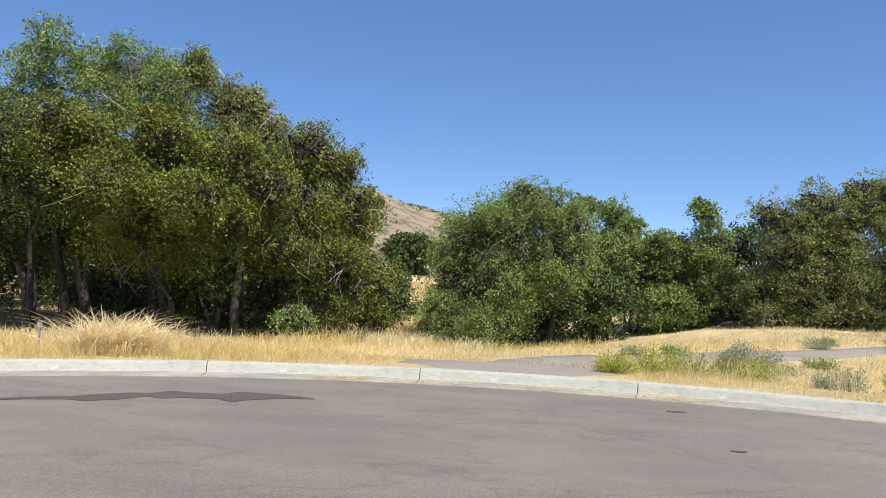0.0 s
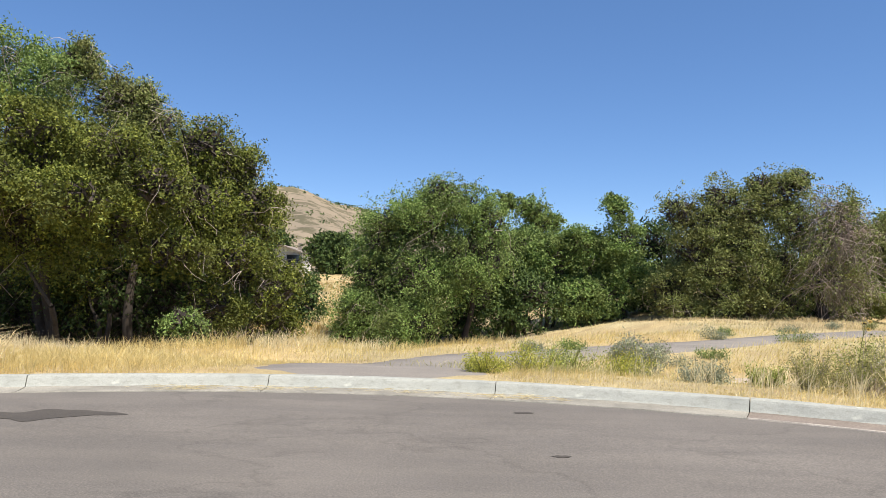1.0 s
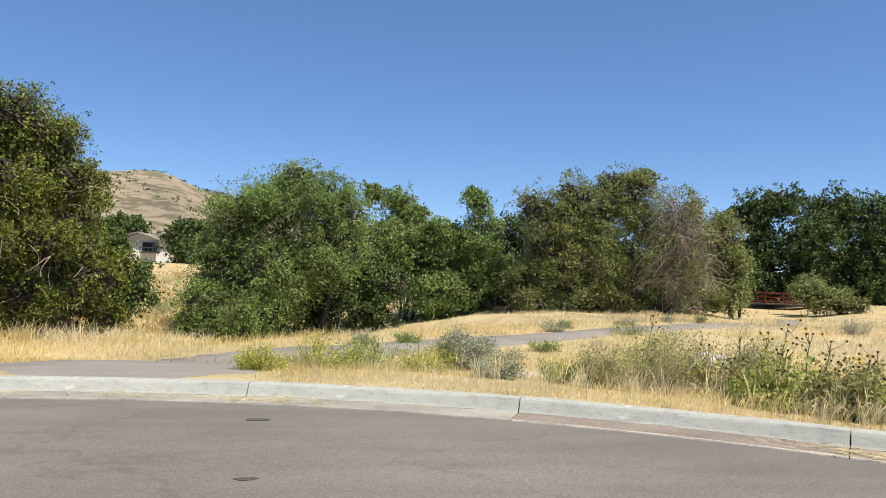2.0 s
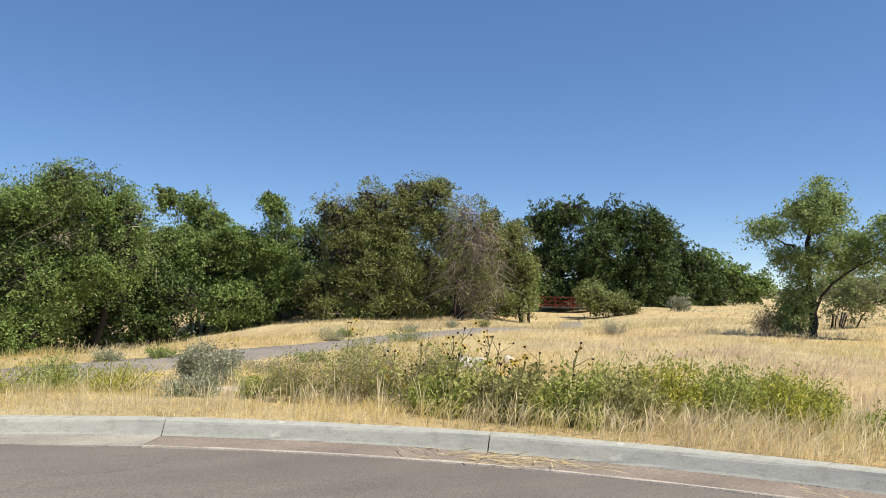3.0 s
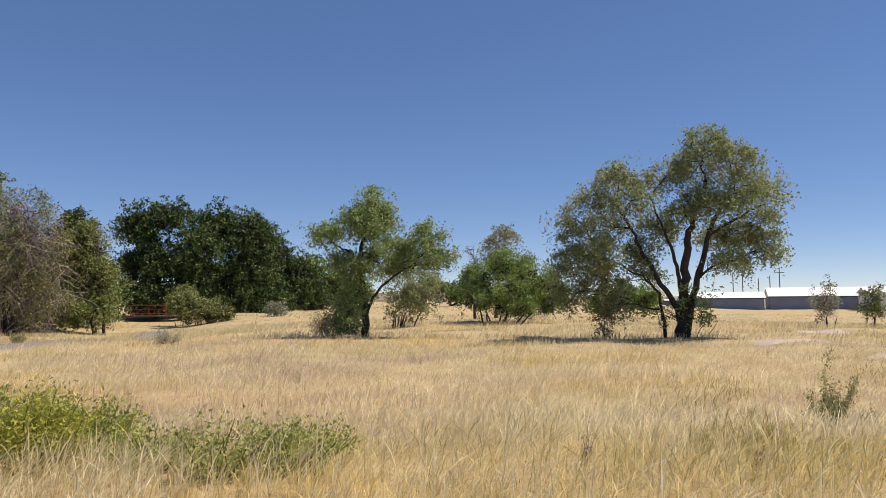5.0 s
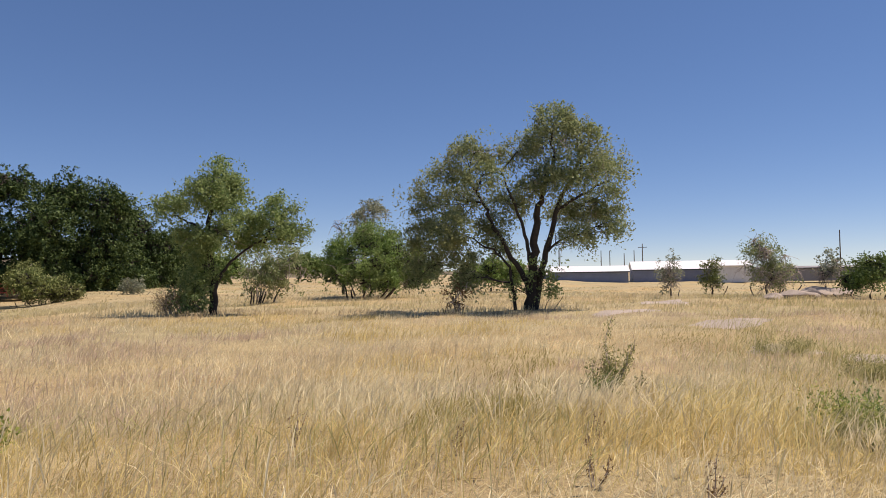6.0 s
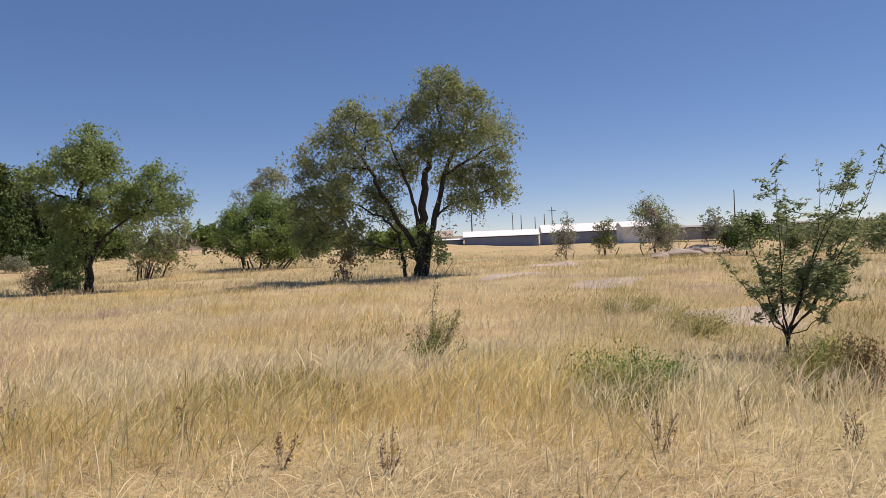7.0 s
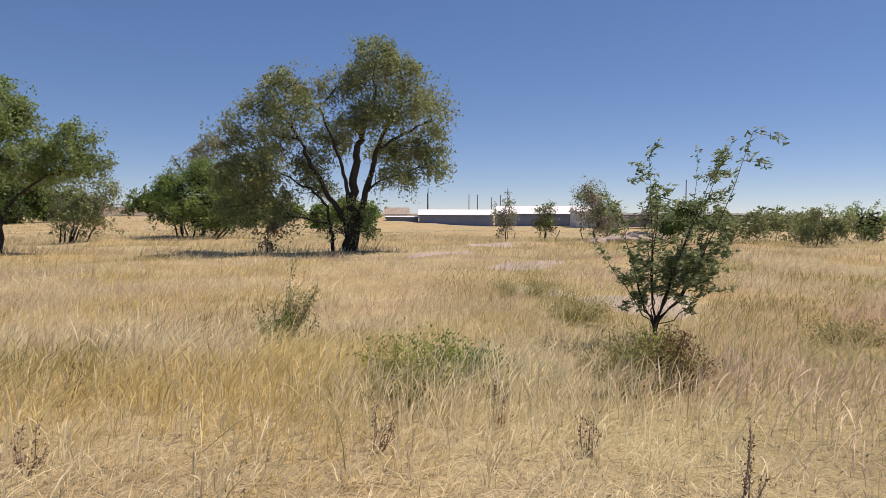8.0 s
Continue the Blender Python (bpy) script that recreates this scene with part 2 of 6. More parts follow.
def glass_material():
    m, nt, b = material("window_glass")
    b.inputs["Base Color"].default_value = (0.03, 0.035, 0.045, 1)
    b.inputs["Roughness"].default_value = 0.08
    b.inputs["Specular IOR Level"].default_value = 0.8
    return m


M_GLASS = glass_material()

# ---------------- mesh helpers ----------------


def np_mesh(name, verts, faces):
    """A mesh from an array of places and an array of faces with equally many corners."""
    verts = np.asarray(verts, dtype=np.float32)
    faces = np.asarray(faces, dtype=np.int32)
    me = bpy.data.meshes.new(name)
    n, k = faces.shape
    me.vertices.add(len(verts))
    me.vertices.foreach_set("co", verts.ravel())
    me.loops.add(n * k)
    me.loops.foreach_set("vertex_index", faces.ravel())
    me.polygons.add(n)
    me.polygons.foreach_set("loop_start", np.arange(0, n * k, k, dtype=np.int32))
    me.update(calc_edges=True)
    return me


def part(name, shape, mat, parent, label=""):
    """Links a bmesh or a mesh as one object under a thing."""
    if isinstance(shape, bmesh.types.BMesh):
        me = bpy.data.meshes.new(name)
        shape.to_mesh(me)
        shape.free()
    else:
        me = shape
    if not me.materials:
        me.materials.append(mat)
    ob = new(name, me)
    ob.parent = parent
    return tagged(ob, label)


def thing(name, place, label, category, group="", kind="", turn=0.0):
    ob = new(name)
    ob.empty_display_size = 0.2
    ob.matrix_basis = pose(*place, 0, 0, turn)
    return tagged(ob, label, category, group, kind)


def smooth(me):
    me.polygons.foreach_set("use_smooth", [True] * len(me.polygons))
    return me


def box_bm(bm, lo, hi, bevel=0.0):
    lo, hi = Vector(lo), Vector(hi)
    m = Matrix.LocRotScale((lo + hi) / 2, None, hi - lo)
    made = bmesh.ops.create_cube(bm, size=1.0, matrix=m)
    if bevel:
        edges = list({e for v in made["verts"] for e in v.link_edges})
        bmesh.ops.bevel(bm, geom=edges, offset=bevel, segments=2, affect='EDGES')


def box(lo, hi, bevel=0.0):
    bm = bmesh.new()
    box_bm(bm, lo, hi, bevel)
    return bm


def step(a, b, x):
    t = np.clip((np.asarray(x, float) - a) / (b - a), 0, 1)
    return t * t * (3 - 2 * t)


class Tubes:
    """Collects tapered tubes of quads."""

    def __init__(self):
        self.v, self.f, self.n = [], [], 0

    def add(self, points, radii, sides=5):
        p = np.asarray(points, float)
        r = np.asarray(radii, float)
        d = np.gradient(p, axis=0)
        d /= np.linalg.norm(d, axis=1)[:, None] + 1e-9
        ref = np.array([1.0, 0, 0]) if abs(d[:, 0]).mean() < 0.7 else np.array([0, 1.0, 0])
        u = np.cross(d, ref)
        u /= np.linalg.norm(u, axis=1)[:, None] + 1e-9
        w = np.cross(d, u)
        a = np.linspace(0, 2 * np.pi, sides, endpoint=False)
        ring = p[:, None] + r[:, None, None] * (np.cos(a)[None, :, None] * u[:, None] + np.sin(a)[None, :, None] * w[:, None])
        k, i = np.meshgrid(np.arange(len(p) - 1), np.arange(sides), indexing='ij')
        j = (i + 1) % sides
        f = np.stack([k * sides + i, k * sides + j, (k + 1) * sides + j, (k + 1) * sides + i], -1).reshape(-1, 4)
        self.v.append(ring.reshape(-1, 3))
        self.f.append(f + self.n)
        self.n += len(p) * sides

    def mesh(self, name):
        return smooth(np_mesh(name, np.concatenate(self.v), np.concatenate(self.f)))


def bend(a, b, rng, sag=0.0, wander=0.12, n=6):
    """Points of a wandering limb from a to b."""
    a, b = np.asarray(a, float), np.asarray(b, float)
    s = np.linspace(0, 1, n)[:, None]
    length = np.linalg.norm(b - a)
    off = rng.normal(0, wander * length, (2, 3)) * (1, 1, 0.6)
    p = a + (b - a) * s + off[0] * (np.sin(np.pi * s)) * 0.6 + off[1] * (np.sin(2 * np.pi * s)) * 0.35
    p[:, 2] += -sag * length * (s[:, 0] ** 2) + sag * length * s[:, 0] * 0.4
    return p


def leaf_mesh(name, centres, size, rng, slim=0.5, droop=0.3, wind=(0, 0, 0), corners=4):
    """Small leaves round the given places: folded quads, or single triangles for what is far off."""
    n = len(centres)
    d = rng.normal(0, 1, (n, 3)) + np.array(wind)
    d[:, 2] -= droop
    d /= np.linalg.norm(d, axis=1)[:, None]
    u = np.cross(d, rng.normal(0, 1, (n, 3)))
    u /= np.linalg.norm(u, axis=1)[:, None] + 1e-9
    nrm = np.cross(d, u)
    ln = np.asarray(size).reshape(-1, 1) * rng.uniform(0.6, 1.3, n)[:, None]
    w = ln * slim * rng.uniform(0.8, 1.2, n)[:, None]
    c = np.asarray(centres)
    if corners == 3:
        v = np.stack([c - d * ln * 0.5 + u * w * 0.55, c - d * ln * 0.4 - u * w * 0.55, c + d * ln * 0.6], 1).reshape(-1, 3)
        return np_mesh(name, v, np.arange(n * 3).reshape(-1, 3))
    v = np.stack([c - d * ln * 0.5, c + u * w * 0.5 + nrm * w * 0.18, c + d * ln * 0.5, c - u * w * 0.5 + nrm * w * 0.18], 1).reshape(-1, 3)
    return np_mesh(name, v, np.arange(n * 4).reshape(-1, 4))


def shell_noise(d, seed):
    """An uneven radius for directions d, from a few waves."""
    r = np.random.default_rng(seed)
    total = np.zeros(len(d))
    for k in (2.2, 3.7, 6.1, 9.5):
        w = r.normal(0, k, (3, 3))
        total += np.sin(d @ w + r.uniform(0, 6, 3)).sum(1) / (k ** 0.7)
    return total * 0.16


# ---------------- the lie of the land ----------------
CX, CY, RK = -0.26, -3.37, 12.5          # the turning circle: centre, and the back of its kerb
TRAIL = [(0.3, 8.6), (0.2, 11.0), (0.2, 13.6), (0.6, 16.6), (1.9, 19.4), (3.6, 21.1), (5.7, 22.9), (8.4, 24.8), (11.9, 26.7), (16.3, 29.4), (20.4, 32.6), (26.0, 37.6), (33, 46), (40, 58), (45.6, 70.6)]
CREEK = [(-60, 26), (-30, 30), (-12, 32), (-2, 50), (10, 57), (24, 54), (36, 60), (46, 72), (62, 86), (100, 108)]


def dist_to(line, x, y):
    x, y = np.asarray(x, float), np.asarray(y, float)
    best = np.full(x.shape, 1e9)
    along = np.zeros(x.shape)
    run = 0.0
    for (ax, ay), (bx, by) in zip(line, line[1:]):
        dx, dy = bx - ax, by - ay
        l2 = dx * dx + dy * dy
        s = np.clip(((x - ax) * dx + (y - ay) * dy) / l2, 0, 1)
        q = np.hypot(x - ax - s * dx, y - ay - s * dy)
        along = np.where(q < best, run + s * math.sqrt(l2), along)
        best = np.minimum(best, q)
        run += math.sqrt(l2)
    return best, along


def trail_half(along):
    """Half the trail's width: it flares towards the kerb."""
    return 1.12 + 0.6 * step(16, 6, along) - 0.3 * step(36, 46, along)


def far_edge(x):
    """The trail's far side, beyond which the ground falls to the creek."""
    return np.interp(x, [-30, -8, -1.5, 1.75, 3.4, 5.8, 8.8, 12.2, 16], [21, 18.6, 19.0, 21.3, 22.6, 24.7, 26.6, 28.2, 30.6])


def ground_z(x, y):
    x, y = np.asarray(x, float), np.asarray(y, float)
    d = np.hypot(x - CX, y - CY) - RK
    z = 0.11 - 0.53 * step(0, 8, d)
    z = z - 0.36 * np.exp(-(((x - 10) / 7) ** 2 + ((y - 18.5) / 5) ** 2))
    z = z - 0.18 * step(16, 8, x) * step(13, 18, y) * step(40, 28, y)
    c, _ = dist_to(CREEK, x, y)
    bank = np.interp(x, [-18, -11, -4, 6, 13], [0.2, 2.2, 2.9, 2.1, 0.2]) * step(2.2, 11, y - far_edge(x))
    z = z - np.maximum((0.45 + 2.5 * step(19, -1, x) * step(-30, -10, x)) * step(13, 4, c), bank)
    far = np.hypot(x, y)
    z = z + 0.75 * step(40, 115, far) * step(5, 40, y)
    z = z + 3.1 * step(80, 160, y) * step(30, -20, x)
    z = z - 1.6 * step(50, 112, x) * step(78, 40, y)
    t, run = dist_to(TRAIL, x, y)
    z = z - 0.45 * step(34, 48, run) * step(7.5, 2.5, t)
    rough = step(1.5, 5, d) * step(1.6, 4, t)
    z = z + rough * 0.05 * (np.sin(x * 0.9 + 1.3 * np.sin(y * 0.5)) + np.sin(y * 1.1 + 1.7 * np.sin(x * 0.37)))
    return np.where(d < -0.05, -0.3, z)


def on_ground(x, y, lift=0.0):
    return (x, y, float(ground_z(x, y)) + lift)

# ---------------- ground, road, kerb, trail, hill ----------------


def build_ground():
    rings = np.concatenate([np.linspace(0, RK - 0.1, 6), [RK + 0.01], RK + np.linspace(0.35, 40, 84), RK + 40 * np.exp(np.linspace(0.02, 4.6, 56))])
    count = 290
    a = np.linspace(0, 2 * np.pi, count, endpoint=False)
    r, ang = np.meshgrid(rings, a, indexing='ij')
    x, y = CX + r * np.cos(ang), CY + r * np.sin(ang)
    z = ground_z(x, y)
    v = np.stack([x, y, z], -1).reshape(-1, 3)
    k, i = np.meshgrid(np.arange(len(rings) - 1), np.arange(count), indexing='ij')
    j = (i + 1) % count
    f = np.stack([k * count + i, (k + 1) * count + i, (k + 1) * count + j, k * count + j], -1).reshape(-1, 4)
    me = smooth(np_mesh("ground", v, f))
    me.materials.append(M_GROUND)
    tagged(new("ground", me), "dry open ground of straw, bare earth and low banks", "ground", kind="structure")


def build_road():
    bm = bmesh.new()
    ring = [bm.verts.new((11.86 * math.cos(a), 11.86 * math.sin(a), 0)) for a in np.linspace(0, 2 * math.pi, 160, endpoint=False)]
    mid = bm.verts.new((0, 0, 0.05))
    for p, q in zip(ring, ring[1:] + ring[:1]):
        bm.faces.new((mid, p, q))
    me = bpy.data.meshes.new("road")
    bm.to_mesh(me)
    bm.free()
    me.materials.append(M_ROAD)
    ob = tagged(new("road", me), "worn grey asphalt turning circle with fine cracks", "road", kind="structure")
    ob.location = (CX, CY, 0)


def build_stain():
    """A damp patch that runs along the road beside the kerb."""
    n = 140
    s = np.linspace(0, 1, n)
    ang = np.radians(98.5 + 40 * s)
    thick = (0.10 + 0.20 * step(0.42, 0.22, s)) * np.minimum(1, s * 7 + 0.05) * (1 + 0.3 * np.sin(s * 23) + 0.22 * np.sin(s * 61 + 1) + 0.14 * np.sin(s * 117)) * (1 - 0.6 * s)
    mid = 10.25 + 0.12 * np.sin(s * 9) - 0.35 * s + 0.05 * np.sin(s * 33)
    rows = []
    for q in (-1, 1):
        rr = mid + q * thick
        rows.append(np.stack([CX + rr * np.cos(ang), CY + rr * np.sin(ang), 0.05 * (1 - rr / 11.86) + 0.004], -1))
    v = np.concatenate(rows)
    i = np.arange(n - 1)
    f = np.stack([i, i + 1, n + i + 1, n + i], -1)
    me = np_mesh("damp_stain", v, f)
    me.materials.append(M_STAIN)
    tagged(new("damp_stain", me), "long dark damp stain on the grey asphalt", "stain", kind="structure")


KERB_STEP = 360 / 26


def build_kerb():
    kerb = thing("kerb", (CX, CY, 0), "pale worn concrete kerb and gutter in long jointed sections", "kerb", kind="structure")
    prof = [(0.0, -0.25), (0.0, 0.135), (-0.015, 0.15), (-0.13, 0.152), (-0.155, 0.14), (-0.17, 0.118), (-0.212, 0.035), (-0.226, 0.016)]
    pan = [(-0.226, 0.016), (-0.25, 0.010), (-0.30, 0.006), (-0.45, 0.005), (-0.585, 0.010)]
    lip = [(-0.585, 0.010), (-0.592, 0.013), (-0.610, 0.013), (-0.618, 0.009), (-0.66, -0.1)]
    half = math.radians(KERB_STEP) / 2
    meshes = []
    for which, (line, gap) in enumerate(((prof, 0.0005), (pan, 0.0003), (lip, 0.0003))):
        n = 13
        a = np.linspace(-half + gap, half - gap, n)
        rng = np.random.default_rng(3 + which)
        v = []
        for k, t in enumerate(a):
            for r, z in line:
                w = rng.normal(0, 0.0018, 2)
                v.append(((RK + r + w[0]) * math.cos(t), (RK + r + w[0]) * math.sin(t), z + w[1]))
        m = len(line)
        f = [(k * m + i, k * m + i + 1, (k + 1) * m + i + 1, (k + 1) * m + i) for k in range(n - 1) for i in range(m - 1)]
        me = np_mesh(("kerb_section", "gutter_section", "gutter_lip")[which], np.array(v), np.array(f))
        bm = bmesh.new()
        bm.from_mesh(me)
        bmesh.ops.contextual_create(bm, geom=[e for e in bm.edges if e.is_boundary and all(abs(math.atan2(w.co.y, w.co.x) - a[0]) < 1e-4 for w in e.verts)])
        bmesh.ops.contextual_create(bm, geom=[e for e in bm.edges if e.is_boundary and all(abs(math.atan2(w.co.y, w.co.x) - a[-1]) < 1e-4 for w in e.verts)])
        bm.to_mesh(me)
        bm.free()
        me.materials.append((M_CONCRETE, M_GUTTER, M_LIP)[which])
        me.polygons.foreach_set("use_smooth", [False] * len(me.polygons))
        meshes.append(me)
    dirty = meshes[1].copy()
    dirty.materials.clear()
    dirty.materials.append(M_DIRT)
    dull = meshes[2].copy()
    dull.materials.clear()
    dull.materials.append(M_GUTTER)
    for k in range(26):
        turn = math.radians(93.2 - KERB_STEP / 2 + KERB_STEP * k)
        soiled = 0 <= math.degrees(turn) % 360 < 66 or math.degrees(turn) % 360 > 300
        for me in (meshes[0], dirty if soiled else meshes[1], meshes[2] if soiled else dull):
            ob = new(me.name.split(".")[0], me)
            ob.parent = kerb
            ob.rotation_euler = (0, 0, turn)


def build_trail():
    pts = np.array(TRAIL, float)
    t = np.linspace(0, len(pts) - 1, 160)
    i = np.clip(t.astype(int), 0, len(pts) - 2)
    u = (t - i)[:, None]
    p0, p1, p2, p3 = pts[np.maximum(i - 1, 0)], pts[i], pts[i + 1], pts[np.minimum(i + 2, len(pts) - 1)]
    c = 0.5 * (2 * p1 + (p2 - p0) * u + (2 * p0 - 5 * p1 + 4 * p2 - p3) * u ** 2 + (3 * p1 - p0 - 3 * p2 + p3) * u ** 3)
    d = np.gradient(c, axis=0)
    d /= np.linalg.norm(d, axis=1)[:, None]
    side = np.stack([d[:, 1], -d[:, 0]], -1)
    rng = np.random.default_rng(5)
    rows = []
    _, run = dist_to(TRAIL, c[:, 0], c[:, 1])
    wide = (trail_half(run) / 1.15)[:, None]
    for off, drop in ((-1.26, -0.12), (-1.15, 0.015), (-0.5, 0.03), (0.5, 0.03), (1.15, 0.015), (1.26, -0.12)):
        wob = rng.normal(0, 0.03, len(c)) if abs(off) > 1 else 0
        q = c + side * wide * (off + wob * np.sign(off))[:, None] if abs(off) > 1 else c + side * wide * off
        sunk = drop - 0.028 * step(2.2, 0.2, np.hypot(q[:, 0] - CX, q[:, 1] - CY) - RK)
        rows.append(np.stack([q[:, 0], q[:, 1], ground_z(q[:, 0], q[:, 1]) + sunk], -1))
    v = np.stack(rows, 1)
    keep = np.hypot(v[:, 2, 0] - CX, v[:, 2, 1] - CY) > RK + 0.02
    keep &= run < 60
    v = v[keep]
    n, m = len(v), len(rows)
    k, j = np.meshgrid(np.arange(n - 1), np.arange(m - 1), indexing='ij')
    f = np.stack([k * m + j, k * m + j + 1, (k + 1) * m + j + 1, (k + 1) * m + j], -1).reshape(-1, 4)
    me = smooth(np_mesh("trail", v.reshape(-1, 3), f))
    me.materials.append(M_TRAIL)
    tagged(new("trail", me), "narrow grey asphalt trail winding through the dry grass", "trail", kind="structure")


def hill_height(x, y):
    crest = np.interp(x, [-2200, -900, -480, -330, -190, -120, 30, 160, 420, 800, 1400], [20, 130, 165, 150, 127, 106, 58, 40, 25, 12, 5])
    rise = step(380, 1010, y) ** 1.25
    fall = 1 - 0.75 * step(1010, 1700, y)
    fold = 7 * np.sin(x * 0.021 + 1.1 * np.sin(y * 0.009)) + 5 * np.sin(x * 0.047 + y * 0.02) + 2.2 * np.sin(x * 0.11 - y * 0.07)
    return 4 + 0.85 * crest * rise * fall + fold * step(420, 700, y) * step(5, 40, crest)


def build_hill():
    x, y = np.meshgrid(np.linspace(-2200, 1400, 240), np.linspace(330, 1700, 90), indexing='ij')
    z = hill_height(x, y) - 12 * step(430, 330, y)
    v = np.stack([x, y, z], -1).reshape(-1, 3)
    m = y.shape[1]
    k, j = np.meshgrid(np.arange(x.shape[0] - 1), np.arange(m - 1), indexing='ij')
    f = np.stack([k * m + j, (k + 1) * m + j, (k + 1) * m + j + 1, k * m + j + 1], -1).reshape(-1, 4)
    me = smooth(np_mesh("hill", v, f))
    me.materials.append(M_HILL)
    tagged(new("hill", me), "bare dry brown hillside on the skyline", "hill", kind="structure")
    rng = np.random.default_rng(12)
    n = 5200
    sx, sy = rng.uniform(-620, 160, n), rng.uniform(520, 1060, n)
    band = np.sin(sx * 0.013 + 1.4 * np.sin(sy * 0.011)) + 0.9 * np.sin(sy * 0.027 + sx * 0.006)
    ok = band > rng.uniform(-0.4, 1.6, n)
    sx, sy = sx[ok], sy[ok]
    c = np.repeat(np.stack([sx, sy, hill_height(sx, sy) + 0.8], -1), 8, 0)
    c = c + rng.normal(0, 1, c.shape) * (2.0, 2.0, 0.7)
    me = leaf_mesh("hill_scrub", c, 2.4, rng, 0.8, 0.0)
    me.materials.append(M_DARKLEAF)
    tagged(new("hill_scrub", me), "scattered dark scrub on the dry hillside", "scrub", kind="stuff")


# ---------------- trees ----------------


def sprays(c, n, leaf, rng, seed, fill, ragged, clump, airy, hang, wind):
    """Places of about n leaves in one mass of a crown: short twigs that leave its billows, arch over and hang."""
    per = 15
    m = max(4, n // per)
    ax = np.array([c[3], c[3], c[4]])
    mean = (c[3] + c[4]) * 0.5
    d = rng.normal(0, 1, (m, 3))
    d /= np.linalg.norm(d, axis=1)[:, None]
    rad = rng.uniform(0.0, 1.0, m) ** 0.42
    rad = np.where(rng.random(m) < fill, np.maximum(rad, 0.72), rad) * 0.93 * (1 + ragged * shell_noise(d, seed))
    rad = np.where(rng.random(m) < 0.08 * ragged, rad * 1.16, rad)
    gap = np.sin(d @ rng.normal(0, 4.5, 3) + rng.uniform(0, 6)) + np.sin(d @ rng.normal(0, 6.5, 3))
    o = c[:3] + d * rad[:, None] * ax
    out = d
    subs = int(7 + 2.6 * c[3]) if c[3] > 0.7 else 0
    if subs:
        # billows: many twigs grow from smaller masses round the large one
        sd = rng.normal(0, 1, (subs, 3)) + (0, 0, 0.1)
        sd /= np.linalg.norm(sd, axis=1)[:, None]
        sc = c[:3] + sd * ax * rng.uniform(0.5, 0.74, subs)[:, None]
        sr = rng.uniform(0.22, 0.38, subs) * mean
        which = rng.integers(0, subs, m)
        dz = d.copy()
        dz[:, 2] = np.where(rng.random(m) < 0.55, np.abs(dz[:, 2]), dz[:, 2])
        billow = sc[which] + dz * (sr[which] * np.maximum(rng.random(m), 0.3) ** 0.5)[:, None]
        pick = (rng.random(m) < 0.7)[:, None]
        o = np.where(pick, billow, o)
        out = np.where(pick, dz, d)
    good = gap > -1.25 + airy
    o, out = o[good], out[good]
    m = len(o)
    way = out * 0.8 + rng.normal(0, 0.45, (m, 3)) + np.array(wind) * 0.5
    way /= np.linalg.norm(way, axis=1)[:, None]
    run = np.clip(clump * 2.3 * mean, 0.3, 1.1) * rng.uniform(0.6, 1.3, m)
    s = rng.random((m, per)) ** 0.8
    q = o[:, None] + way[:, None] * (run[:, None] * (s - 0.35))[..., None]
    q[..., 2] -= hang * run[:, None] * s ** 2
    q += rng.normal(0, 1, q.shape) * (0.07 + 0.16 * leaf + 0.05 * run[:, None, None])
    return q.reshape(-1, 3)


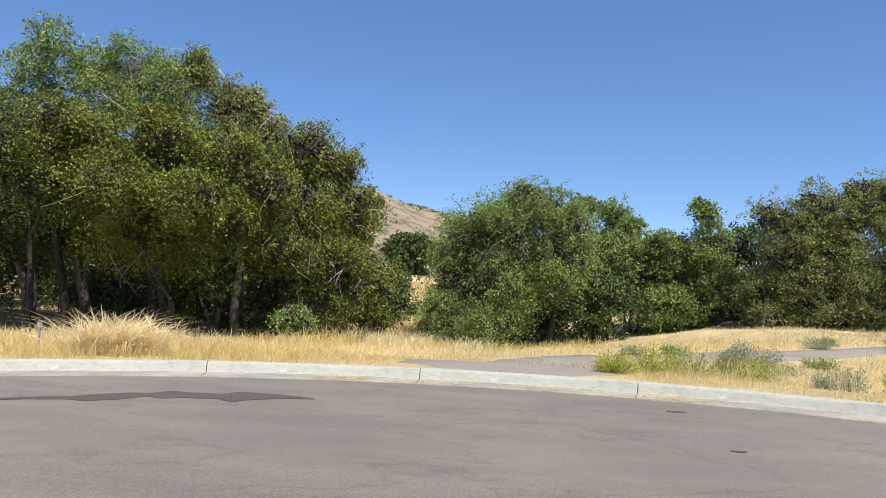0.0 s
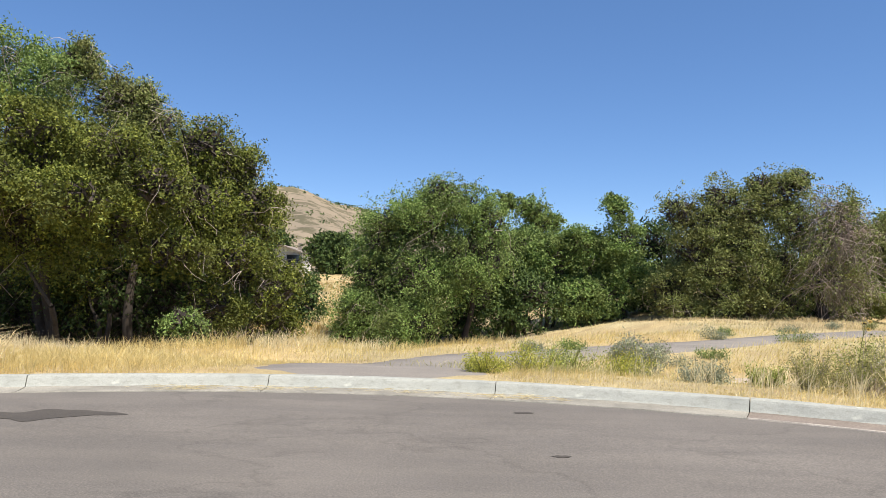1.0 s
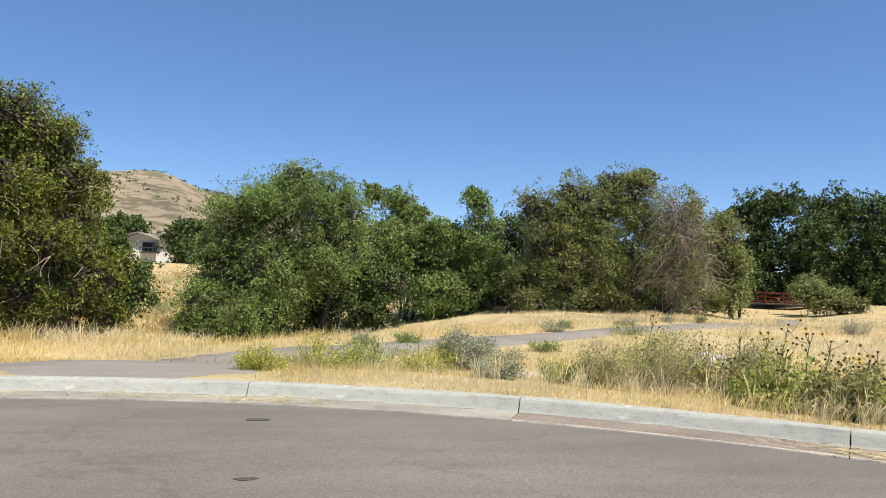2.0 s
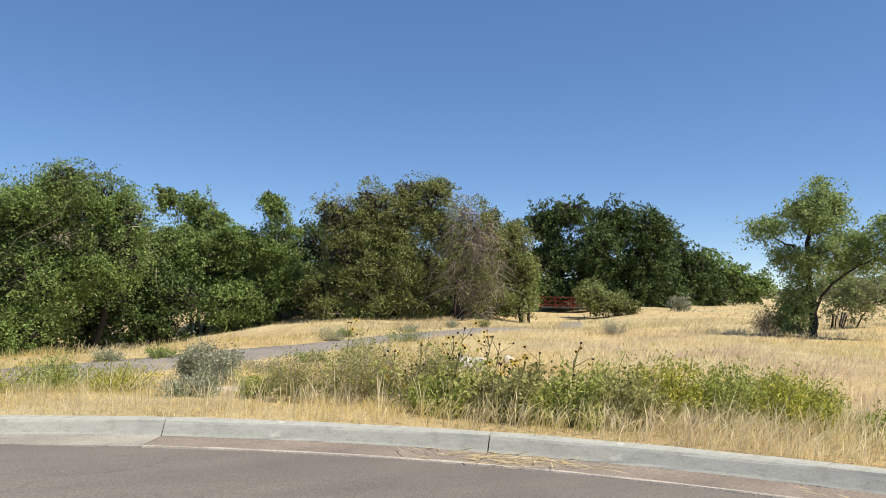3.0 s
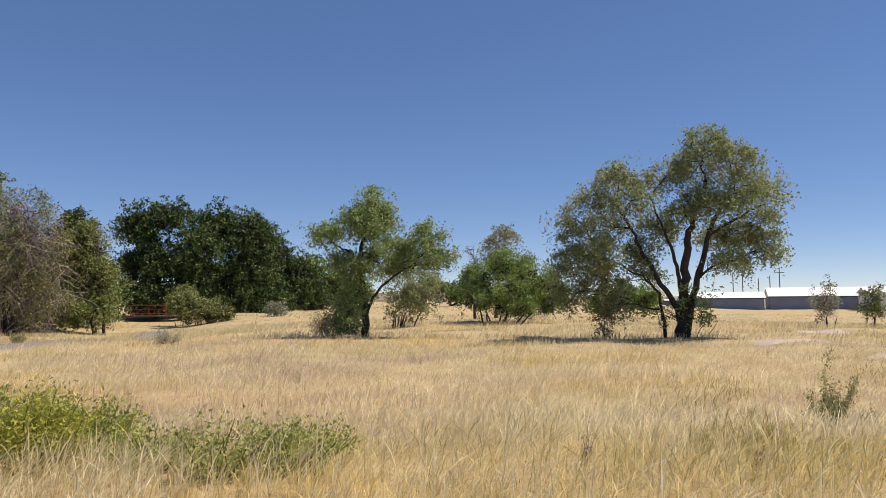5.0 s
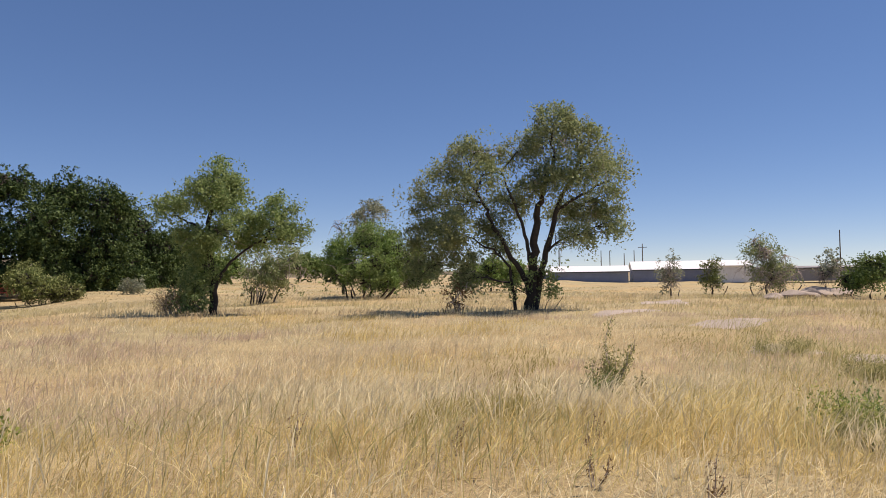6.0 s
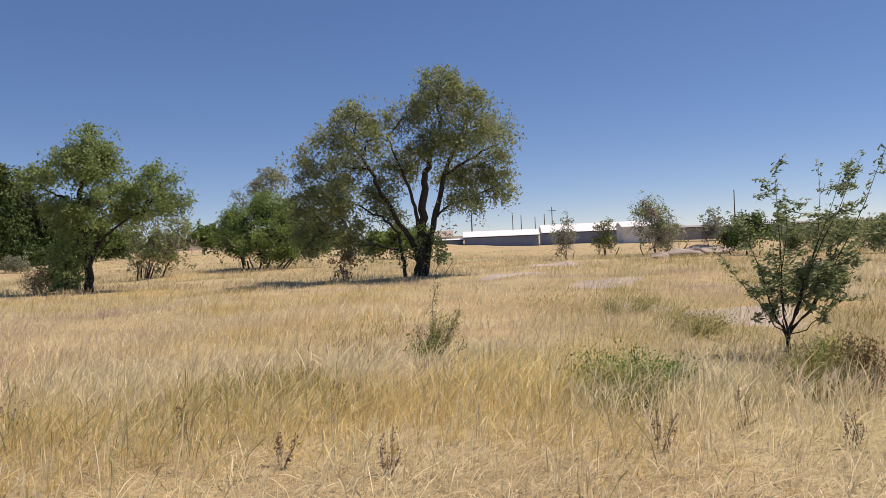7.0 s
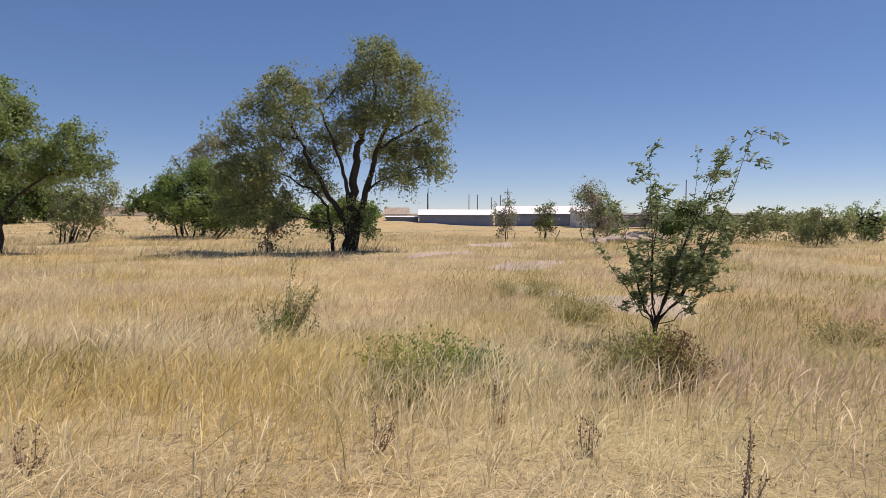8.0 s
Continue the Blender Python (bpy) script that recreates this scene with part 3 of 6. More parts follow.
def tree(name, base, lobes, leaves, leaf, foliage, label, seed, trunks=1, fork=0.35, girth=0.22, dead=0, wind=(0.25, -0.35, 0),
         category="tree", group="", spread=0.5, twig=0.012, slim=0.65, fill=0.6, ragged=1.0, tips=9, clump=0.16, limb=0.3, core=True, grow=1.04, lush=1.0, boughs=(), dry_mat=None, droop=0.3, airy=0.35, hang=0.55):
    """A tree from the round masses of its crown, given in world places with their radii across and up."""
    rng = np.random.default_rng(seed)
    leaves = int(leaves * 1.9 * lush)
    leaf = leaf * 1.3
    bx, by = base
    bz = float(ground_z(bx, by))
    root = thing(name, (bx, by, bz - 0.05), label, category, group)
    local = np.array([(x - bx, y - by, z - bz + 0.05, rx * grow, rz * grow) for x, y, z, rx, rz in lobes])
    top = local[:, 2].max()
    boles = []
    dry = Tubes()
    nodes = []
    if boughs:
        for line in boughs:
            q = np.array([w[:3] for w in line], float)
            s = np.linspace(0, len(q) - 1, 4 * len(q))
            p = np.stack([np.interp(s, np.arange(len(q)), q[:, k]) for k in range(3)], -1)
            p[1:] += rng.normal(0, 0.035, (len(p) - 1, 3))
            p[0, 2] -= 0.25
            r = girth * line[0][3] * np.linspace(1, 0.32, len(p))
            wood = Tubes()
            wood.add(p, r, 8)
            boles.append(wood)
            nodes += [(p[k], r[k], len(boles) - 1) for k in range(len(p) // 3, len(p))]
    else:
        for k in range(trunks):
            off = rng.normal(0, spread, 2) if k else np.zeros(2)
            lean = local[:, :2].mean(0) * 0.35 + off * 1.6
            h = max(0.3, fork * top * rng.uniform(0.8, 1.2))
            p = bend((off[0], off[1], -0.25), (lean[0], lean[1], h), rng, 0, 0.06, 7)
            wood = Tubes()
            boles.append(wood)
            r = np.linspace(girth * (1.25 if k == 0 else 0.8), girth * 0.75 * (1 if k == 0 else 0.8), 7) * np.array([1.35, 1.1, 1, 1, 1, 1, 1])
            wood.add(p, r, 8)
            nodes += [(p[-1], r[-1], k), (p[-2], r[-2], k)]
    ends = []
    order = np.argsort([np.linalg.norm(c[:3] - nodes[0][0]) for c in local])
    for c in local[order]:
        target = c[:3] + np.array([0, 0, 0.2 * c[4]])
        # each limb leaves the wood that is nearest below it
        cost = [np.linalg.norm(target - q) + 2.0 * max(0.0, q[2] - target[2] + 0.3) + rng.uniform(0, 0.4) for q, _, _ in nodes]
        s, rs, pick = nodes[int(np.argmin(cost))]
        wood = boles[pick]
        length = np.linalg.norm(target - s)
        p = bend(s, target, rng, 0.08, 0.11, 8)
        r0 = min(rs * 0.75, girth * (0.22 + 0.05 * length))
        r = np.linspace(r0, max(0.015, r0 * limb), 8)
        wood.add(p, r, 6)
        nodes += [(p[k], r[k], pick) for k in (3, 4, 5, 6)]
        for q in range(tips):
            a = p[rng.integers(2, 8)]
            d = rng.normal(0, 1, 3)
            d /= np.linalg.norm(d)
            e = c[:3] + d * np.array([c[3], c[3], c[4]]) * rng.uniform(0.7, 0.98)
            b = bend(a, e, rng, 0.12, 0.1, 5)
            wood.add(b, np.linspace(max(twig * 1.5, r0 * 0.2), twig * 0.5, 5), 4)
            ends.append((b, c))
    for q in range(dead):
        b, c = ends[rng.integers(len(ends))]
        a = b[rng.integers(1, 5)]
        e = a + rng.normal(0, droop, 3) * c[3] + np.array([0, 0, -droop * c[4]])
        dry.add(bend(a, e, rng, 0.1, 0.16, 5), np.linspace(twig * 1.2, twig * 0.45, 5), 3)
    for wood in boles:
        part("trunk" if girth > 0.1 else "stem", wood.mesh("trunk"), M_BARK, root)
    if dead:
        part("twig_tangle", dry.mesh("twig_tangle"), dry_mat or M_TWIG, root, "tangle of bare twigs")["kind"] = "stuff"
    if leaves:
        area = local[:, 3] ** 2 + local[:, 3] * local[:, 4]
        share = (leaves * area / area.sum()).astype(int)
        spots = [sprays(c, n, leaf, rng, seed * 31 + i, fill, ragged, clump, airy, hang, wind) for i, (c, n) in enumerate(zip(local, share))]
        spots = np.concatenate(spots)
        sizes = np.full(len(spots), leaf)
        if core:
            # oversized leaves close the crown's heart; near-black twig slivers there stand in for shade
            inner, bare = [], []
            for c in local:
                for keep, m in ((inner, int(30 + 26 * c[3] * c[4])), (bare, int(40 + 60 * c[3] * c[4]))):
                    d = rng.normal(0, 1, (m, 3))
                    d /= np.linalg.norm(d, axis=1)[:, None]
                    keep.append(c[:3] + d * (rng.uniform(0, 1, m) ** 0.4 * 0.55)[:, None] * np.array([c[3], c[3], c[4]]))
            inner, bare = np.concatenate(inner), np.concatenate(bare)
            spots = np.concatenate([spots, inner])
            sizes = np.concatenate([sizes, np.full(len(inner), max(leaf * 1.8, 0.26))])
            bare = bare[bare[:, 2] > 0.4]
            part("shade_twigs", leaf_mesh("shade_twigs", bare, 0.6, rng, 0.2, 0.1, corners=3), M_BARK, root, "near-black twig slivers standing in for shade inside the crown")["kind"] = "stuff"
        up = spots[:, 2] > 0.12
        part("crown", leaf_mesh("crown", spots[up], sizes[up], rng, slim, 0.35, wind, 3), foliage, root)
    return root


BIG_ELM = (
    ((0, 0, 0, 1.3), (0.0, -0.12, 1.4), (0.0, -0.25, 2.6), (0.0, -0.4, 4.0), (0.1, -0.6, 5.0), (0.35, -1.1, 6.6)),
    ((0.06, -0.2, 0.2, 0.85), (0.26, -0.55, 2.0), (0.42, -0.9, 3.6), (0.76, -1.5, 5.4), (1.1, -2.1, 6.6)),
    ((-0.03, 0.0, 1.0, 0.7), (-0.4, 0.36, 2.0), (-0.95, 0.95, 3.2), (-1.35, 1.35, 4.4), (-1.9, 1.9, 5.8)),
    ((-0.39, 0.49, 0, 0.42), (-0.48, 0.55, 1.0), (-0.62, 0.65, 1.95), (-1.1, 1.2, 2.65), (-1.98, 2.29, 3.3)),
    ((0.0, -0.15, 1.9, 0.5), (-0.3, 0.05, 3.3), (-0.6, 0.35, 4.6), (-1.05, 0.8, 6.0)),
    ((0.36, -0.74, 2.8, 0.5), (0.6, -1.2, 4.4), (1.28, -2.19, 5.1), (1.9, -3.0, 5.6)))

SMALL_ELM = (
    ((0.2, -0.2, 0, 1.25), (0.14, -0.22, 1.4), (-0.04, -0.12, 3.0), (-0.06, -0.22, 4.2), (0.02, -0.45, 5.4)),
    ((0.18, -0.24, 1.2, 0.5), (0.48, -0.74, 2.2), (0.85, -1.3, 2.85), (1.43, -2.12, 3.45), (1.75, -2.6, 4.0)),
    ((1.4, -2.1, 3.45, 0.4), (2.0, -2.85, 3.34), (2.3, -3.2, 3.1)),
    ((-0.06, -0.14, 3.3, 0.5), (-0.47, 0.31, 4.1), (-1.0, 0.98, 4.5)))


LIMB_ENDS = ((0.06, -0.5, 1.05), (-0.05, -0.2, 1.0), (0.08, 0.05, 0.95), (-0.04, 0.2, 0.8), (0.05, -0.4, 0.6), (-0.1, 0.38, 0.85), (0.1, -0.75, 0.8))


def sapling(place):
    """A young elm: many thin stems that fan from one foot, swept sideways by the wind, leafy along their outer parts."""
    rng = np.random.default_rng(50)
    x, y, z = on_ground(*place, -0.03)
    root = thing("young_elm_tree", (x, y, z), "young elm sapling bent by the wind in dry grass", "tree", "trees in the open field")
    spots = []
    shoots = [(-1.05, 2.62), (-0.72, 2.45), (-0.86, 2.55), (-0.45, 2.5), (0.08, 2.45), (0.0, 2.2), (0.62, 1.9)]
    shoots += [(rng.uniform(-1.0, 0.85), rng.uniform(1.05, 1.95)) for k in range(12)]
    for k, (out, top) in enumerate(shoots):
        tip = np.array([rng.normal(0.05, 0.3), out, top])
        foot = np.array([0.0, 0.0, -0.1]) + rng.normal(0, 0.02, 3) * (1, 1, 0)
        limb = np.array(min(LIMB_ENDS, key=lambda q: abs(q[1] / q[2] - out / top) + (0 if q[2] < top else 9)))
        limb = limb * min(1.0, 0.75 * top / limb[2])
        way = np.array([foot, (0.0, 0.0, 0.34), limb * (0.5, 0.5, 0.55) + (0, 0, 0.04), limb, (limb + tip) / 2 + rng.normal(0, 0.05, 3), tip])
        s = np.linspace(0, 5, 13)
        p = np.stack([np.interp(s, np.arange(6), way[:, q]) for q in range(3)], -1) + rng.normal(0, 0.012, (13, 3)) * (s[:, None] > 0)
        wood = Tubes()
        wood.add(p, np.linspace(0.016 if k < 7 else 0.011, 0.002, 13), 5)
        runs = [(p, 0.58)]
        for q in range(7):
            b = p[rng.integers(6, 13)]
            e = b + np.array([rng.normal(0, 0.2), rng.normal(-0.14, 0.2), rng.uniform(-0.12, 0.24)])
            w = bend(b, e, rng, 0.05, 0.08, 5)
            wood.add(w, np.linspace(0.005, 0.0015, 5), 3)
            runs.append((w, 0.1))
        part("stem", wood.mesh("stem"), M_BARK, root)
        for line, start in runs:
            n = 54 if start > 0.3 else 33
            f = (start + (1.02 - start) * rng.random(n) ** 0.7) * (len(line) - 1)
            i = np.minimum(f.astype(int), len(line) - 2)
            spots.append(line[i] + (line[i + 1] - line[i]) * (f - i)[:, None] + rng.normal(0, 0.03, (n, 3)))
    part("crown", leaf_mesh("crown", np.concatenate(spots), 0.066, rng, 0.42, 0.0, (0.2, -1.5, 0.3), 3), M_SAPLING, root)


def build_trees():
    grove = "trees of the dense grove"
    # this tree's dark leaf colour replaces shade that the sun leaves out here
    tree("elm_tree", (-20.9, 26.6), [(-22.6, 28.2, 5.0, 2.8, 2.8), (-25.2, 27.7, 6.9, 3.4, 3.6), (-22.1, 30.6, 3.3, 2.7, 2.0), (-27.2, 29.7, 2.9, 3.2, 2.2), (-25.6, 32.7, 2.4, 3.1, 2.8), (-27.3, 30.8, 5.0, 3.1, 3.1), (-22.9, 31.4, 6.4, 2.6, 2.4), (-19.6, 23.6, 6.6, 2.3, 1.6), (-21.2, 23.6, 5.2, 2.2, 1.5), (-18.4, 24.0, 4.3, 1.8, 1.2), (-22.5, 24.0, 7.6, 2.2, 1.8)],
         44000, 0.088, M_DARKLEAF, "elm tree with shade in its leaf colour and two dark bare trunks beside dry grass", 11, trunks=3, fork=0.45, girth=0.2, dead=70, group=grove)
    tree("elm_tree", (-20.0, 29.5), [(-21.0, 27.4, 10.3, 1.6, 1.8), (-21.6, 27.4, 8.2, 2.0, 2.0), (-19.0, 27.7, 8.8, 1.9, 2.0), (-20.4, 27.8, 5.7, 2.4, 2.0), (-19.87, 25.83, 11.1, 1.1, 1.0), (-20.69, 25.79, 9.7, 1.4, 1.2), (-18.76, 27.04, 10.3, 1.5, 1.1)],
         22000, 0.082, M_LEAF, "tall thin-topped elm tree rising behind the grove", 12, core=False, airy=0.75, trunks=2, girth=0.25, dead=80, group=grove, ragged=1.3)
    tree("elm_tree", (-16.2, 30.0), [(-17.9, 28.4, 9.9, 2.1, 1.9), (-15.4, 28.8, 9.8, 1.7, 1.7), (-16.3, 28.8, 7.8, 2.6, 2.0), (-14.8, 28.9, 10.5, 0.9, 0.9), (-16.1, 29.4, 5.3, 2.5, 2.1), (-16.83, 27.3, 10.5, 1.5, 1.1), (-17.81, 26.74, 8.8, 1.9, 1.2), (-15.47, 27.54, 9.5, 1.5, 1.2)],
         26000, 0.082, M_LEAF, "tall grey-green elm tree with bare twigs in its crown", 13, core=False, airy=0.7, trunks=2, girth=0.26, dead=260, group=grove, ragged=1.2)
    tree("elm_tree", (-12.8, 30.5), [(-13.1, 29.9, 8.8, 1.7, 1.6), (-13.8, 29.9, 7.0, 2.3, 2.1), (-12.1, 30.1, 7.9, 1.3, 1.3), (-13, 30.6, 4.5, 2.4, 2.2), (-14.89, 28.58, 10.4, 1.3, 1.1), (-13.7, 29.32, 9.2, 1.3, 1.3), (-12.63, 29.97, 9.2, 1.0, 1.1)],
         20000, 0.082, M_OLIVE, "slim olive-green elm tree with grey dead twigs", 14, girth=0.22, dead=260, group=grove)
    tree("elm_tree", (-15.2, 28.6), [(-16.6, 25.6, 5.5, 2.5, 2.0), (-13.6, 26.0, 5.6, 2.4, 2.0), (-14.9, 25.9, 3.4, 2.9, 2.0), (-16.6, 23.6, 6.0, 2.2, 1.4), (-13.4, 24.0, 5.6, 2.2, 1.3), (-12.4, 26.4, 3.5, 2.1, 1.8), (-19.4, 30.3, 2.8, 2.3, 2.1), (-15.7, 32.0, 1.4, 2.9, 1.8), (-16.78, 22.95, 6.6, 2.1, 1.2), (-13.27, 23.45, 6.4, 2.1, 1.2), (-11.0, 24.3, 6.0, 1.7, 1.2), (-13.98, 21.93, 4.5, 2.1, 1.0), (-11.53, 22.5, 4.0, 2.0, 1.0), (-9.88, 25.0, 4.8, 1.7, 1.3)],
         76000, 0.078, M_GROVE, "broad olive-green elm tree with drooping sunlit sprays", 15, trunks=4, fork=0.3, girth=0.17, spread=1.0, dead=120, group=grove)
    tree("elm_tree", (-10.1, 32.9), [(-10.9, 32.3, 6.9, 2.7, 2.4), (-9.3, 32.6, 6.6, 1.5, 1.8), (-12.5, 32.2, 5.8, 2.5, 2.2), (-10.3, 32.6, 4.0, 3.0, 2.4), (-8.2, 32.9, 4.3, 1.3, 1.6), (-12.8, 34.0, 2.8, 2.5, 2.2), (-9.7, 34.6, 1.9, 2.2, 2.2), (-8.9, 35.6, 0.2, 1.7, 1.8), (-7.9, 35.3, -0.6, 1.3, 1.4), (-9.4, 34.6, -1.4, 1.6, 1.2), (-7.6, 35.2, 1.4, 1.2, 1.4), (-12.2, 35.0, 0.2, 2.6, 2.0), (-9.92, 29.45, 7.0, 1.75, 1.5), (-8.69, 30.66, 6.4, 1.3, 1.4), (-7.74, 30.37, 4.8, 1.5, 1.2), (-9.36, 28.13, 4.5, 2.1, 1.4), (-9.71, 26.67, 2.5, 1.8, 1.1), (-8.25, 28.9, 2.4, 1.7, 1.2), (-7.33, 32.14, 0.8, 1.2, 1.3), (-9.06, 29.4, 0.2, 1.7, 1.2)],
         60000, 0.085, M_GROVE, "round olive elm tree with dead twigs, leafy to the ground", 16, trunks=3, fork=0.3, girth=0.2, spread=0.8, dead=320, group=grove)
    # understory fill: dark leaves and bark-coloured twigs stand in for the grove's shade
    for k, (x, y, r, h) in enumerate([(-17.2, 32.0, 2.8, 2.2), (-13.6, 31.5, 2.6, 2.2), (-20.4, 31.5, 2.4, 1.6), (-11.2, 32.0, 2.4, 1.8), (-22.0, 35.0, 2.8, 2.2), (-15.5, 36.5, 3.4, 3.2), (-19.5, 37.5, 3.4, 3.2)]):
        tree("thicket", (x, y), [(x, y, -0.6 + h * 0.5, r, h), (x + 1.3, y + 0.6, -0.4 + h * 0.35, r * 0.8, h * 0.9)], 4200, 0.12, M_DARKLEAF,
             "tangled thicket darkened in colour for the shade of the grove", 140 + k, trunks=4, fork=0.3, girth=0.05, category="thicket", group=grove, dead=320, spread=0.9, dry_mat=M_BARK, droop=0.5)
    # added backing trees close the view; their leaf colour holds the inner shade
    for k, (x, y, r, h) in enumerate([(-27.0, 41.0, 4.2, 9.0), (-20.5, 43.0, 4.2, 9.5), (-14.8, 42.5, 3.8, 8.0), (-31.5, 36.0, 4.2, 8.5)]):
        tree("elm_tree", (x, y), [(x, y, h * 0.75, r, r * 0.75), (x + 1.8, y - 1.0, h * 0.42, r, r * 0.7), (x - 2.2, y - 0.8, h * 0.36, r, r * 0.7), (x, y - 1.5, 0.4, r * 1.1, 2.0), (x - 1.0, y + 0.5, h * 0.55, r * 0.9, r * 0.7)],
             8000, 0.17, M_DARKLEAF, "added elm tree deep inside the grove, darkened in colour for its shade", 160 + k, trunks=2, girth=0.22, group=grove, dead=80)
    tree("understory_bush", (-7.9, 23.0), [(-7.9, 23.0, 0.0, 0.6, 0.5), (-7.5, 23.2, -0.2, 0.5, 0.4)], 1500, 0.065, M_LEAF,
         "small bright green bush in the shade of the grove", 17, trunks=3, fork=0.3, girth=0.03, category="bush")
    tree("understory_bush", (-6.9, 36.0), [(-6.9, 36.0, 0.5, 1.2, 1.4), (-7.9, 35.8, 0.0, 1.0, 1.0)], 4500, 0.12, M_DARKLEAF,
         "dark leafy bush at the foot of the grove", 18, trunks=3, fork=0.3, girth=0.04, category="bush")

    line = "trees along the creek"
    tree("elm_tree", (-1.2, 53.0), [(-2.1, 53.0, 6.1, 3.4, 3.0), (-4.8, 53.6, 5.2, 3.0, 3.0), (0.9, 52.4, 6.9, 3.0, 2.3), (-0.7, 52.6, 8.2, 2.3, 1.5), (-5.8, 54.0, 2.0, 3.0, 3.0), (-2.0, 52.6, 1.9, 3.8, 3.0), (1.8, 52.2, 3.4, 3.4, 3.0), (2.8, 52.0, 5.8, 2.2, 2.2), (-6.3, 53.0, -0.9, 2.3, 1.9), (-2.7, 51.6, -1.2, 3.4, 2.0), (-7.0, 52.6, -2.4, 2.2, 1.6), (-7.0, 52.4, -0.4, 2.0, 1.6), (-3.6, 51.2, -2.7, 2.4, 1.1)],
         76000, 0.105, M_LEAF, "broad rounded green elm tree with branches down to the ground", 21, trunks=3, girth=0.3, spread=1.0, dead=380, group=line)
    tree("elm_tree", (8.3, 87.8), [(8.5, 87.1, 10.6, 2.8, 1.9), (5.8, 87.7, 11.4, 1.9, 1.9), (10.5, 86.6, 9.0, 2.6, 1.9), (8.0, 87.5, 6.5, 4.0, 3.0)],
         9000, 0.2, M_LEAF, "distant open-topped elm tree behind the creek trees", 22, girth=0.25, group=line, ragged=1.4)
    tree("ash_tree", (7.8, 59.9), [(5.8, 60.1, 4.3, 2.6, 2.2), (8.5, 59.5, 3.9, 2.6, 2.6), (10.6, 58.9, 4.9, 2.0, 1.7), (10.3, 58.3, 0.4, 2.6, 2.6)],
         26000, 0.135, M_LEAF, "low leafy green tree filling a gap by the creek", 23, trunks=3, girth=0.16, spread=0.8, group=line)
    tree("poplar_tree", (14.0, 58.3), [(13.4, 58.0, 7.6, 1.3, 1.6), (13.7, 58.1, 4.9, 2.0, 2.2), (14.7, 57.9, 2.2, 2.2, 2.2), (12.5, 58.0, 0.7, 2.0, 2.2), (12.7, 58.4, 4.5, 1.5, 1.7)],
         19000, 0.135, M_LEAF, "narrow upright green tree standing above its neighbours", 24, girth=0.2, group=line)
    tree("elm_tree", (20.5, 53.5), [(17.3, 53.9, 7.0, 2.2, 2.1), (19.8, 53.3, 7.9, 2.2, 2.1), (23.6, 52.3, 8.2, 2.7, 2.1), (25.0, 51.8, 9.2, 1.5, 1.2), (18.3, 53.8, 4.0, 3.0, 2.6), (21.2, 53.1, 4.5, 3.0, 2.6), (16.7, 54.4, 1.4, 2.6, 2.1), (20.5, 53.2, 0.9, 3.4, 1.9), (23.8, 52.5, 2.8, 2.5, 2.5), (17.0, 53.6, -0.2, 2.6, 1.6), (23.6, 52.0, 0.3, 2.4, 1.5), (20.0, 52.6, 2.8, 2.6, 2.0), (21.6, 52.6, 7.0, 2.4, 2.0), (24.6, 51.8, 6.2, 2.2, 2.2), (19.2, 53.4, 6.0, 2.4, 2.0), (22.6, 52.4, 9.0, 1.6, 1.2), (22.0, 52.2, 2.0, 2.6, 2.0)],
         56000, 0.108, M_OLIVE, "large olive-green elm tree leaning over the bank", 25, trunks=3, girth=0.28, spread=1.0, dead=260, group=line)
    tree("dead_elm_tree", (26.4, 50.9), [(26.3, 49.6, 7.2, 1.9, 1.9), (25.4, 49.6, 4.7, 2.3, 2.8), (27.7, 49.0, 5.2, 2.0, 2.9), (26.9, 49.2, 2.0, 2.4, 2.3)],
         5500, 0.10, M_OLIVE, "half-dead elm tree hung with bare pinkish-grey branches", 26, core=False, trunks=2, girth=0.24, dead=1050, group=line, category="tree", fork=0.5, tips=16, twig=0.017, droop=0.42, dry_mat=M_DEADWOOD)
    tree("elm_tree", (32.9, 53.4), [(31.8, 53.4, 5.2, 2.2, 2.4), (32.6, 53.2, 3.0, 1.8, 2.0), (31.1, 53.8, 1.7, 2.0, 1.9), (32.4, 53.6, 0.7, 2.0, 1.4), (29.6, 53.0, 1.0, 2.0, 1.6)],
         24000, 0.125, M_OLIVE, "dull olive elm tree with thin twiggy edges", 27, trunks=2, girth=0.16, dead=300, group=line)
    for k, (x, y, r, h, mat) in enumerate([(10.8, 63.5, 3.4, 6.2, M_LEAF), (17.2, 61.5, 3.4, 7.0, M_DARKLEAF), (23.5, 59.0, 3.4, 7.4, M_OLIVE), (29.5, 59.0, 3.2, 7.0, M_DARKLEAF), (35.5, 63.5, 3.2, 6.6, M_LEAF), (39.5, 71.0, 3.4, 6.5, M_DARKLEAF), (4.5, 62.0, 3.4, 5.6, M_LEAF)]):
        tree("elm_tree", (x, y), [(x, y, h * 0.72, r * 0.9, r * 0.7), (x + 1.5, y - 0.8, h * 0.38, r, r * 0.7), (x - 1.8, y - 0.6, h * 0.34, r, r * 0.7), (x, y - 1.2, 0.3, r * 1.1, 1.6)],
             9000, 0.17, mat, "elm tree crowded among the creek trees", 170 + k, trunks=2, girth=0.18, group=line, dead=60)
